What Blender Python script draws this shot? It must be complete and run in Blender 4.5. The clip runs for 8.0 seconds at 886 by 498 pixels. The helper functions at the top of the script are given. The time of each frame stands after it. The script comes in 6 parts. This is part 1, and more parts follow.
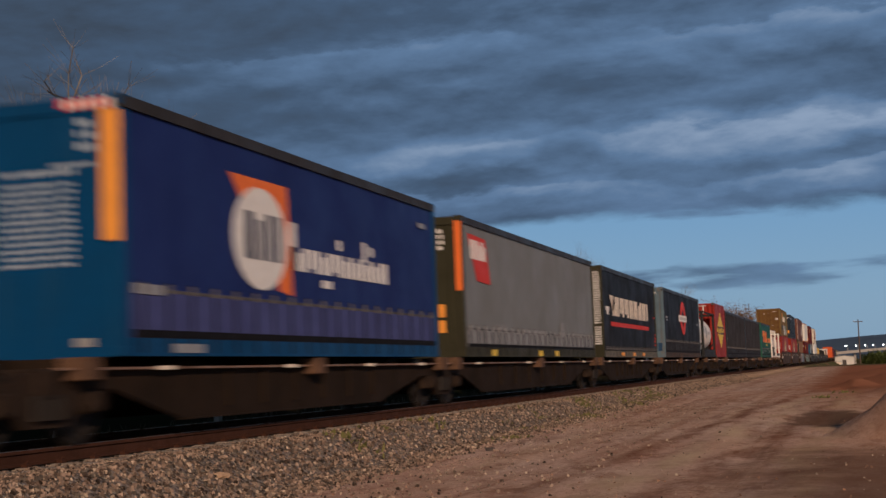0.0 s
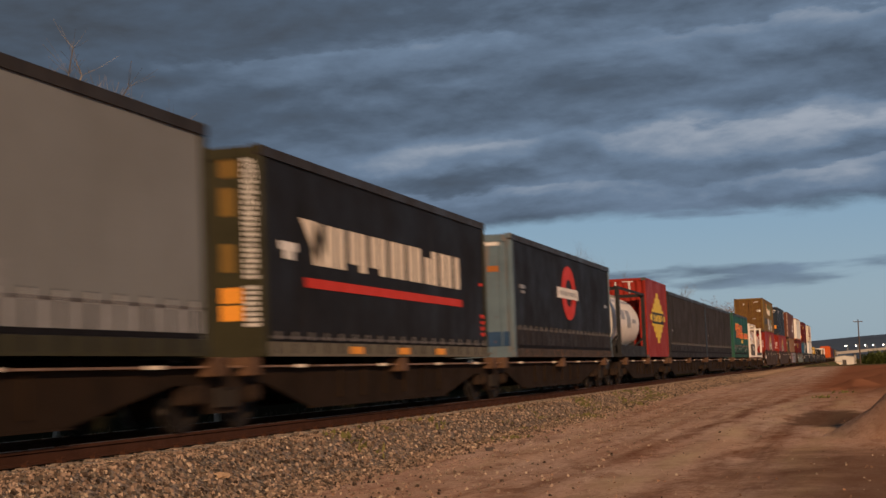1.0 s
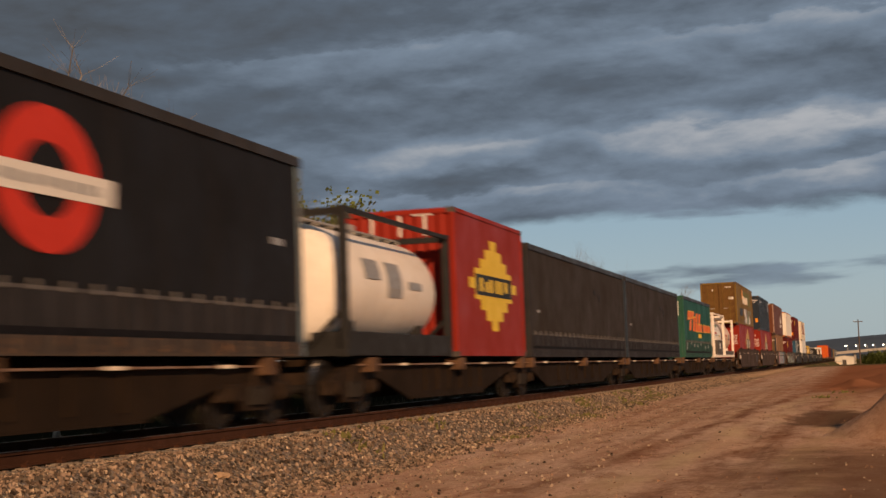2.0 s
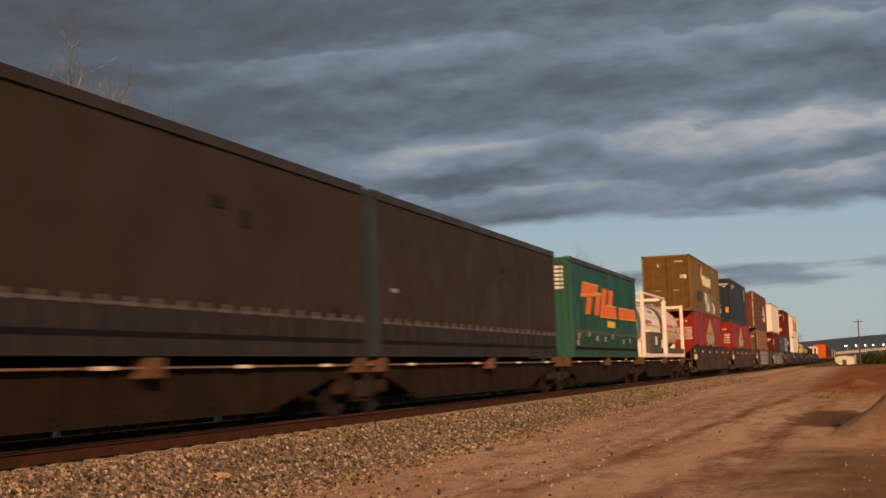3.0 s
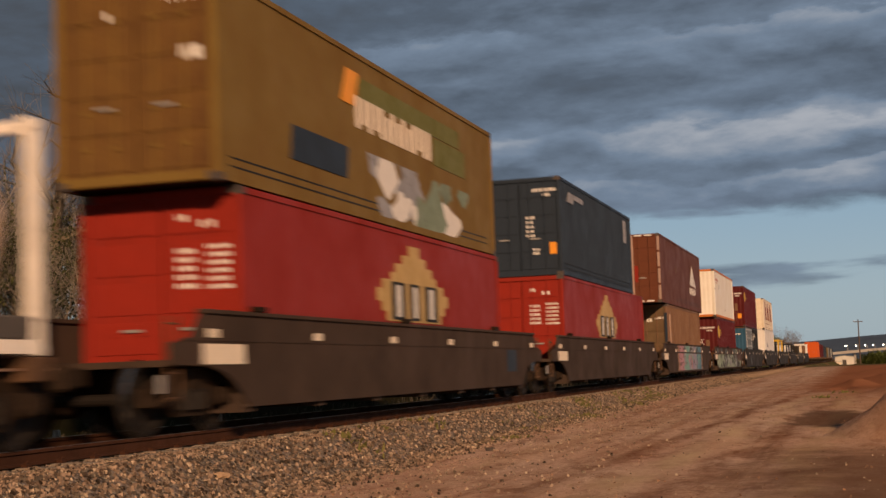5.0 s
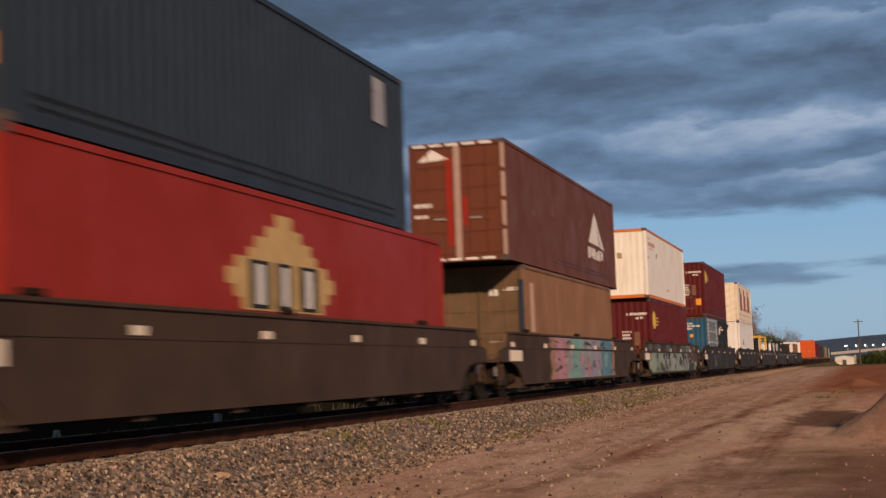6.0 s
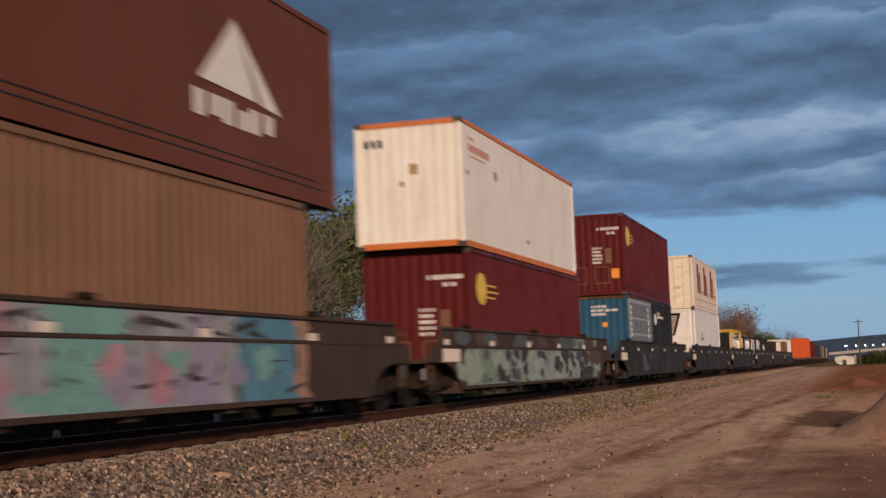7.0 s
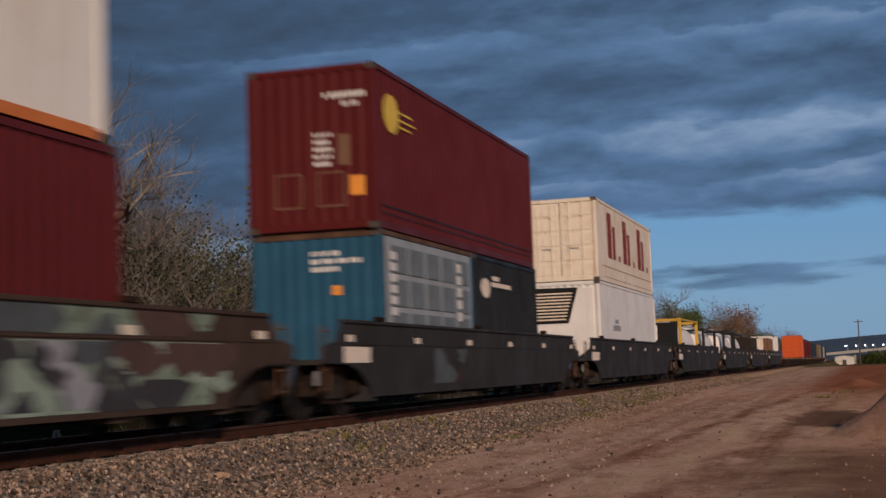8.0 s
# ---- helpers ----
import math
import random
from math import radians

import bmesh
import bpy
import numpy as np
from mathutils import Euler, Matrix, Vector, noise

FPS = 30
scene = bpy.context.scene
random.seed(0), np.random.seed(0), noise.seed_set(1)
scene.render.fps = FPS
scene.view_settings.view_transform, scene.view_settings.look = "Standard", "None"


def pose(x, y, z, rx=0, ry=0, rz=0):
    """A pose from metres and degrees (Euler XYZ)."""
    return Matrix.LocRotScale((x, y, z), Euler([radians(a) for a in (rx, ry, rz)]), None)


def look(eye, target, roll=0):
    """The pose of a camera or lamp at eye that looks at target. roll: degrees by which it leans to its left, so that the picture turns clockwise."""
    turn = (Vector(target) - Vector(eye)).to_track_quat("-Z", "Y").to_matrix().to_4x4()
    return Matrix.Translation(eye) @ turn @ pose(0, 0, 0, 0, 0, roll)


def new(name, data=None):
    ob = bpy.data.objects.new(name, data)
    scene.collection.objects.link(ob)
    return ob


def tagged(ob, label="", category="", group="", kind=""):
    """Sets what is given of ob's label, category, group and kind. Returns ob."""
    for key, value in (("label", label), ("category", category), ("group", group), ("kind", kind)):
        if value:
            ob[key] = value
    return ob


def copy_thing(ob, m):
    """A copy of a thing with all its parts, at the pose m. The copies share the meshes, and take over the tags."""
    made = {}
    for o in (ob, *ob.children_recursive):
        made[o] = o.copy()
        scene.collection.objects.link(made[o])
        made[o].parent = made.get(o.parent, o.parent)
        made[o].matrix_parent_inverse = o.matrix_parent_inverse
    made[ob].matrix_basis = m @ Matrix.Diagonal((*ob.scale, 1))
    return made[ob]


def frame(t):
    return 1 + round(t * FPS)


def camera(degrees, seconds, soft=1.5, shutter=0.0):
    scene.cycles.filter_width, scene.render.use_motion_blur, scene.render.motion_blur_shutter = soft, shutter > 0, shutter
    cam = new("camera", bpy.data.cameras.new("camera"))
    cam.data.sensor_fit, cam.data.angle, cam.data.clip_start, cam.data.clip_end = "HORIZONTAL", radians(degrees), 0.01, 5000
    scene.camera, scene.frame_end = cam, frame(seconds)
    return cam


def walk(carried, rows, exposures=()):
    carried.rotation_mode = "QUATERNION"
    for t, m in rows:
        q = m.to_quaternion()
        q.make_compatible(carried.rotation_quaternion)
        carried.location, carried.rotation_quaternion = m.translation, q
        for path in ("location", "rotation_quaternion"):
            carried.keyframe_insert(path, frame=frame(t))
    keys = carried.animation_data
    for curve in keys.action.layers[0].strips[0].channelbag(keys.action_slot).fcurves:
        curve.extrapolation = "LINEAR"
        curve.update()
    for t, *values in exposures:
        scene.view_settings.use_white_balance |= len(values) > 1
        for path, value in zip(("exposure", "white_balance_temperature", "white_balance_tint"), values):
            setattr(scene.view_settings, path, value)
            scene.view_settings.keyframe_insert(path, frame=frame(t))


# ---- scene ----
# ---- camera: it stands still beside the line ----
EYE = Vector((0.0, 0.0, 0.65))
YAW, PITCH, ROLL = 0.2866, 0.0881, math.degrees(-0.0361)
AIM = EYE + Vector((-math.sin(YAW) * math.cos(PITCH), math.cos(YAW) * math.cos(PITCH), math.sin(PITCH)))
cam = camera(35.15, 8.0, soft=1.5, shutter=0.42)
walk(cam, [(0.0, look(EYE, AIM, ROLL)), (8.0, look(EYE, AIM, ROLL))],
     exposures=[(0.0, -0.22, 5250, 6), (0.5, -0.16, 5650, 7), (1.0, -0.06, 6300, 9), (1.5, 0.05, 6850, 10), (3.0, 0.20, 7500, 11), (3.5, 0.22, 7700, 11),
                (4.5, 0.06, 7350, 12), (6.0, 0.13, 5650, 7), (6.5, 0.16, 5380, 7), (7.0, 0.0, 5230, 5), (7.5, -0.19, 5100, 5), (8.0, -0.31, 5000, 5)])

# ---- world: a heavy evening cloud deck over a clear strip, and a low warm sun ----
SUN_DIR = Vector((0.47, -0.79, 0.35)).normalized()
world = bpy.data.worlds.new("evening_sky")
scene.world = world
world.use_nodes = True


def build_sky():
    nt = world.node_tree
    nt.nodes.clear()
    N, Lk = nt.nodes.new, nt.links.new

    def math_node(op, a, b=None, c=None):
        n = N("ShaderNodeMath")
        n.operation = op
        for i, v in enumerate((a, b, c)):
            if v is None:
                continue
            if isinstance(v, (int, float)):
                n.inputs[i].default_value = v
            else:
                Lk(v, n.inputs[i])
        return n.outputs[0]

    def mix(fac, a, b, kind="RGBA"):
        n = N("ShaderNodeMix")
        n.data_type = kind
        n.clamp_factor = True
        if isinstance(fac, (int, float)):
            n.inputs[0].default_value = fac
        else:
            Lk(fac, n.inputs[0])
        for s, v in ((6, a), (7, b)):
            if isinstance(v, tuple):
                n.inputs[s].default_value = (*v, 1)
            else:
                Lk(v, n.inputs[s])
        return n.outputs[2]

    def smooth(x, lo, hi):
        n = N("ShaderNodeMapRange")
        n.interpolation_type = "SMOOTHSTEP"
        Lk(x, n.inputs[0])
        n.inputs[1].default_value, n.inputs[2].default_value = lo, hi
        return n.outputs[0]

    sky = N("ShaderNodeTexSky")
    sky.sky_type = "NISHITA"
    sky.sun_disc = False
    sky.sun_elevation = math.asin(SUN_DIR.z)
    sky.sun_rotation = math.atan2(SUN_DIR.x, SUN_DIR.y)
    sky.air_density, sky.dust_density, sky.ozone_density = 1.0, 1.2, 2.5
    tc = N("ShaderNodeTexCoord")
    rot = N("ShaderNodeVectorRotate")
    rot.rotation_type = "Z_AXIS"
    rot.inputs["Angle"].default_value = -YAW
    Lk(tc.outputs["Generated"], rot.inputs["Vector"])
    sep = N("ShaderNodeSeparateXYZ")
    Lk(rot.outputs[0], sep.inputs[0])
    sx, sy, sz = sep.outputs
    up = math_node("MAXIMUM", sz, 0.0)
    # rolls of cloud: long in azimuth, thinner towards the horizon
    az = math_node("ARCTAN2", sx, sy)
    el = math_node("MULTIPLY_ADD", az, -0.018, up)

    def field(across, along, detail, rough, off, lift=0.0, dist=0.0):
        com = N("ShaderNodeCombineXYZ")
        Lk(math_node("MULTIPLY", az, across), com.inputs[0])
        Lk(math_node("MULTIPLY", math_node("ADD", el, lift), along), com.inputs[1])
        com.inputs[2].default_value = off
        n = N("ShaderNodeTexNoise")
        n.inputs["Scale"].default_value, n.inputs["Detail"].default_value = 1.0, detail
        n.inputs["Roughness"].default_value, n.inputs["Distortion"].default_value = rough, dist
        Lk(com.outputs[0], n.inputs["Vector"])
        return math_node("SUBTRACT", n.outputs[0], 0.5)

    # the deck's folds wander slowly, their crests are ragged
    swell = field(3.2, 5.0, 2.0, 0.5, 3.7)
    ragged = field(13.0, 34.0, 7.0, 0.57, 8.1, dist=0.15)
    fold = math_node("MULTIPLY_ADD", ragged, 0.042, math_node("MULTIPLY_ADD", swell, 0.030, el))
    rolls = N("ShaderNodeValToRGB")
    Lk(math_node("MULTIPLY", fold, 3.2), rolls.inputs[0])
    rr = rolls.color_ramp
    rr.interpolation = "EASE"
    rr.elements[0].position, rr.elements[0].color = 0.27, (0.50, 0.50, 0.50, 1)
    rr.elements[1].position, rr.elements[1].color = 1.0, (0.33, 0.33, 0.33, 1)
    for at, val in ((0.335, 0.42), (0.372, 0.54), (0.400, 0.72), (0.412, 0.50), (0.445, 0.43), (0.476, 0.60), (0.512, 0.80), (0.530, 0.62), (0.57, 0.46), (0.64, 0.41), (0.70, 0.53), (0.738, 0.60), (0.75, 0.46), (0.82, 0.37)):
        e = rr.elements.new(at)
        e.color = (val, val, val, 1)
    patchy = math_node("MULTIPLY_ADD", smooth(field(5.5, 9.0, 3.0, 0.5, 6.6), -0.10, 0.14), 0.85, 0.30)
    fade = math_node("MULTIPLY", math_node("MULTIPLY_ADD", smooth(az, -0.30, 0.10), 0.62, 0.38), patchy)
    lum = math_node("MULTIPLY_ADD", math_node("SUBTRACT", rolls.outputs[0], 0.43), fade, 0.43)
    # upper sides of the billows catch the low light
    billow = math_node("SUBTRACT", field(10.0, 30.0, 7.0, 0.56, 5.2, dist=0.15), field(10.0, 30.0, 7.0, 0.56, 5.2, lift=0.010, dist=0.15))
    lum = math_node("MULTIPLY_ADD", billow, 0.55, lum)
    lum = math_node("MULTIPLY_ADD", field(4.5, 10.0, 4.0, 0.5, 1.4), 0.36, lum)
    lum = math_node("MULTIPLY_ADD", math_node("MINIMUM", az, 0.22), 0.38, lum)
    edge = math_node("MULTIPLY_ADD", ragged, 0.030, math_node("MULTIPLY_ADD", swell, 0.020, el))
    cover = smooth(edge, 0.097, 0.109)
    wisps = math_node("MULTIPLY", smooth(field(6.5, 42.0, 5.0, 0.5, 2.9), 0.04, 0.15), math_node("MULTIPLY", smooth(el, 0.035, 0.055), smooth(az, -0.05, 0.14)))
    cover = math_node("MAXIMUM", cover, math_node("MULTIPLY", wisps, 0.80))
    ramp = N("ShaderNodeValToRGB")
    Lk(lum, ramp.inputs[0])
    cr = ramp.color_ramp
    cr.elements[0].position, cr.elements[0].color = 0.16, (0.056, 0.061, 0.070, 1)
    cr.elements[1].position, cr.elements[1].color = 0.95, (0.36, 0.395, 0.455, 1)
    e = cr.elements.new(0.40)
    e.color = (0.085, 0.114, 0.158, 1)
    e = cr.elements.new(0.62)
    e.color = (0.158, 0.215, 0.30, 1)
    clear = mix(smooth(up, 0.0, 0.16), (0.315, 0.405, 0.475), (0.205, 0.335, 0.475))
    dim = N("ShaderNodeMix")
    dim.data_type = "RGBA"
    dim.blend_type = "MULTIPLY"
    dim.inputs[0].default_value = 1.0
    Lk(sky.outputs[0], dim.inputs[6])
    dim.inputs[7].default_value = (0.10, 0.10, 0.10, 1)
    clear = mix(0.15, clear, dim.outputs[2])
    col = mix(cover, clear, ramp.outputs[0])
    bg = N("ShaderNodeBackground")
    bg.inputs[1].default_value = 1.0
    Lk(col, bg.inputs[0])
    out = N("ShaderNodeOutputWorld")
    Lk(bg.outputs[0], out.inputs[0])


build_sky()
sun_data = bpy.data.lights.new("sun", "SUN")
sun_data.energy, sun_data.angle, sun_data.color = 4.2, radians(2), (1.0, 0.62, 0.37)
sun = new("sun", sun_data)
sun.matrix_world = look(SUN_DIR * 100, (0, 0, 0))

# ---- materials ----
MATS = {}


def mat(name, color, rough=0.6, metal=0.0, dark=None, scale=3.0, amount=0.5, fine=40.0, bump=0.15, streak=None, streak_amount=0.0,
        stretch=(1, 1, 1), islands=0.0, objects=0.0, emit=0.0, wear=None, wear_at=0.62):
    """A surface of one base colour, broken by large stains, fine grain, streaks that run down, and a fine relief."""
    if name in MATS:
        return MATS[name]
    m = bpy.data.materials.new(name)
    m.use_nodes = True
    nt = m.node_tree
    N, Lk = nt.nodes.new, nt.links.new
    bsdf = nt.nodes["Principled BSDF"]
    bsdf.inputs["Roughness"].default_value = rough
    bsdf.inputs["Metallic"].default_value = metal
    bsdf.inputs["Specular IOR Level"].default_value = 0.08
    tc = N("ShaderNodeTexCoord")
    mp = N("ShaderNodeMapping")
    mp.inputs["Scale"].default_value = stretch
    Lk(tc.outputs["Object"], mp.inputs[0])

    def noise_tex(s, detail, vec):
        n = N("ShaderNodeTexNoise")
        n.inputs["Scale"].default_value, n.inputs["Detail"].default_value, n.inputs["Roughness"].default_value = s, detail, 0.6
        Lk(vec, n.inputs["Vector"])
        return n.outputs[0]

    def ranged(x, lo, hi, a=0.0, b=1.0):
        n = N("ShaderNodeMapRange")
        Lk(x, n.inputs[0])
        for i, val in enumerate((lo, hi, a, b)):
            n.inputs[i + 1].default_value = val
        return n.outputs[0]

    def mixc(fac, a, b):
        n = N("ShaderNodeMix")
        n.data_type = "RGBA"
        Lk(fac, n.inputs[0])
        for s, val in ((6, a), (7, b)):
            if isinstance(val, tuple):
                n.inputs[s].default_value = (*val, 1)
            else:
                Lk(val, n.inputs[s])
        return n.outputs[2]

    dark = dark or tuple(c * 0.62 for c in color)
    large = noise_tex(scale, 5.0, mp.outputs[0])
    grain = noise_tex(fine, 3.0, mp.outputs[0])
    col = mixc(ranged(large, 0.38, 0.72, 0.0, amount), color, dark)
    col = mixc(ranged(grain, 0.3, 0.7, 0.0, amount * 0.55), col, tuple(c * 0.75 for c in dark))
    if streak:
        sm = N("ShaderNodeMapping")
        sm.inputs["Scale"].default_value = (5.0, 5.0, 0.35)
        Lk(tc.outputs["Object"], sm.inputs[0])
        col = mixc(ranged(noise_tex(1.6, 5.0, sm.outputs[0]), 0.52, 0.74, 0.0, streak_amount), col, streak)
    if wear:
        col = mixc(ranged(noise_tex(scale * 2.3, 8.0, mp.outputs[0]), wear_at, wear_at + 0.08), col, wear)
    if islands or objects:
        src = N("ShaderNodeNewGeometry").outputs["Random Per Island"] if islands else N("ShaderNodeObjectInfo").outputs["Random"]
        hsv = N("ShaderNodeHueSaturation")
        Lk(ranged(src, 0, 1, 1 - (islands or objects), 1 + (islands or objects)), hsv.inputs["Value"])
        Lk(col, hsv.inputs["Color"])
        col = hsv.outputs[0]
    Lk(col, bsdf.inputs["Base Color"])
    Lk(ranged(large, 0.3, 0.7, max(0.05, rough - 0.12), min(1.0, rough + 0.12)), bsdf.inputs["Roughness"])
    if bump:
        b = N("ShaderNodeBump")
        b.inputs["Strength"].default_value, b.inputs["Distance"].default_value = bump, 0.02
        Lk(grain, b.inputs["Height"])
        Lk(b.outputs[0], bsdf.inputs["Normal"])
    if emit:
        Lk(col, bsdf.inputs["Emission Color"])
        bsdf.inputs["Emission Strength"].default_value = emit
    MATS[name] = m
    return m


RUST = (0.16, 0.07, 0.03)
m_steel = mat("grimy_wagon_steel", (0.026, 0.016, 0.009), 0.8, 0.0, dark=(0.010, 0.0075, 0.006), scale=1.2, amount=0.8, streak=(0.045, 0.025, 0.013), streak_amount=0.5)
m_well = mat("brown_well_wagon_paint", (0.070, 0.046, 0.033), 0.7, dark=(0.030, 0.023, 0.019), scale=0.7, amount=0.7, streak=(0.085, 0.060, 0.045), streak_amount=0.35)
m_wellgrey = mat("grey_well_wagon_paint", (0.040, 0.038, 0.037), 0.7, dark=(0.022, 0.021, 0.020), scale=0.7, amount=0.7, streak=(0.075, 0.064, 0.055), streak_amount=0.35)
m_bogie = mat("rusty_bogie_iron", (0.042, 0.027, 0.018), 0.85, 0.0, dark=(0.011, 0.008, 0.006), scale=4, amount=0.9, bump=0.4)
m_wheel = mat("dark_wheel_steel", (0.025, 0.021, 0.018), 0.6, 0.3, scale=5)
m_tread = mat("polished_tread_steel", (0.62, 0.60, 0.58), 0.24, 1.0, amount=0.1, bump=0.03)
m_edge = mat("highlit_deck_edge_steel", (0.4, 0.26, 0.18), 0.5, 0.4, dark=(0.12, 0.07, 0.05), scale=2.0, amount=0.9)
m_bracket = mat("rusty_bracket_steel", (0.16, 0.090, 0.052), 0.7, 0.1, dark=(0.055, 0.034, 0.022), scale=3.0, amount=0.9)
m_rail = mat("rusty_rail_steel", (0.07, 0.03, 0.017), 0.8, 0.1, dark=(0.036, 0.017, 0.011), scale=2.5, amount=0.7)
m_railtop = mat("worn_rail_head_steel", (0.35, 0.32, 0.30), 0.3, 0.9, amount=0.3, bump=0.05)
m_sleeper = mat("weathered_concrete_sleeper", (0.27, 0.23, 0.19), 0.9, dark=(0.17, 0.14, 0.11), scale=3, amount=0.8, bump=0.4)
m_black = mat("black_rubber", (0.02, 0.02, 0.02), 0.8)
m_white = mat("white_vinyl_lettering", (0.74, 0.72, 0.68), 0.6, scale=5, amount=0.3, bump=0.0)
m_cream = mat("cream_reflector", (0.80, 0.70, 0.56), 0.5, scale=5, amount=0.3, bump=0.0)
m_red = mat("red_vinyl", (0.55, 0.045, 0.03), 0.55, amount=0.3, bump=0.0)
m_orange = mat("orange_vinyl", (0.75, 0.17, 0.03), 0.5, amount=0.3, bump=0.0)
m_amber = mat("amber_reflective_tape", (0.80, 0.33, 0.045), 0.45, amount=0.3, bump=0.0)
m_yellow = mat("yellow_vinyl", (0.72, 0.52, 0.06), 0.5, amount=0.3, bump=0.0)
m_casting = mat("worn_corner_casting_steel", (0.12, 0.10, 0.09), 0.6, 0.3, scale=8, amount=0.9)
m_galv = mat("galvanised_strap_buckle", (0.45, 0.44, 0.42), 0.5, 0.5, scale=12, amount=0.6)


# ---- mesh helpers ----
def part(name, bm, material, parent=None, label="", smooth=False):
    me = bpy.data.meshes.new(name)
    bm.to_mesh(me)
    bm.free()
    me.materials.append(material)
    if smooth:
        for p in me.polygons:
            p.use_smooth = True
    ob = new(name, me)
    if parent is not None:
        ob.parent = parent
    if label:
        ob["label"] = label
    return ob


def shared(name, src, parent, m):
    """Another object on the mesh of src."""
    ob = new(name, src.data)
    ob.parent = parent
    ob.matrix_basis = m
    return ob


def box(bm, x0, x1, y0, y1, z0, z1, bevel=0.0):
    vs = [bm.verts.new((x, y, z)) for z in (z0, z1) for y in (y0, y1) for x in (x0, x1)]
    fs = [bm.faces.new([vs[i] for i in q]) for q in ((0, 2, 3, 1), (4, 5, 7, 6), (0, 1, 5, 4), (2, 6, 7, 3), (0, 4, 6, 2), (1, 3, 7, 5))]
    if bevel:
        edges = list({e for f in fs for e in f.edges})
        bmesh.ops.bevel(bm, geom=edges, offset=bevel, segments=1, affect="EDGES")
    return fs


def boxed(*args, bevel=0.0):
    bm = bmesh.new()
    box(bm, *args, bevel=bevel)
    return bm


def prism(bm, pts, axis, a, b):
    """A closed outline, pushed out from a to b along an axis. The outline's two numbers are the other two axes in order."""
    def at(p, s):
        if axis == 0:
            return (s, p[0], p[1])
        if axis == 1:
            return (p[0], s, p[1])
        return (p[0], p[1], s)
    lo, hi = [bm.verts.new(at(p, a)) for p in pts], [bm.verts.new(at(p, b)) for p in pts]
    n = len(pts)
    bm.faces.new(lo)
    bm.faces.new(hi[::-1])
    for i in range(n):
        bm.faces.new((lo[i], hi[i], hi[(i + 1) % n], lo[(i + 1) % n]))
    bmesh.ops.recalc_face_normals(bm, faces=bm.faces[:])
    return bm


def tube(bm, a, b, r0, r1=None, n=10, cap=True):
    r1 = r0 if r1 is None else r1
    a, b = Vector(a), Vector(b)
    q = (b - a).to_track_quat("Z", "Y")
    ra = [bm.verts.new(a + q @ Vector((r0 * math.cos(k * math.tau / n), r0 * math.sin(k * math.tau / n), 0))) for k in range(n)]
    rb = [bm.verts.new(b + q @ Vector((r1 * math.cos(k * math.tau / n), r1 * math.sin(k * math.tau / n), 0))) for k in range(n)]
    for k in range(n):
        bm.faces.new((ra[k], ra[(k + 1) % n], rb[(k + 1) % n], rb[k]))
    if cap:
        bm.faces.new(ra[::-1])
        bm.faces.new(rb)
    return bm


def lathe(bm, profile, axis_point, n=24):
    """Turn (r, y) pairs about the y axis through axis_point."""
    ax = Vector(axis_point)
    rings = []
    for r, y in profile:
        rings.append([bm.verts.new(ax + Vector((r * math.cos(k * math.tau / n), y, r * math.sin(k * math.tau / n)))) for k in range(n)])
    for a, b in zip(rings, rings[1:]):
        for k in range(n):
            bm.faces.new((a[k], b[k], b[(k + 1) % n], a[(k + 1) % n]))
    bm.faces.new(rings[0])
    bm.faces.new(rings[-1][::-1])
    bmesh.ops.recalc_face_normals(bm, faces=bm.faces[:])
    return bm


def plate(bm, pts, side_x, t=0.004):
    """A flat sticker on a side face: outline in (y, z)."""
    prism(bm, pts, 0, side_x, side_x + t)


def end_plate(bm, x0, x1, z0, z1, y, t=0.004):
    box(bm, x0, x1, y - t, y, z0, z1)


# ---- setting: the plan ----
TRACK_X, SPEED = -9.16, 27.04
MOVERS = []


def mover(ob, y0, z=0.0):
    """A thing of the train, whose near end is y0 metres along the line at the start."""
    MOVERS.append((ob, y0, z))
    ob.matrix_basis = pose(TRACK_X, y0, z)
    return ob


# ---- ground: red dirt yard, ballast shoulder, one sheet to the horizon ----
def smoothstep(a, b, x):
    t = min(1.0, max(0.0, (x - a) / (b - a)))
    return t * t * (3 - 2 * t)


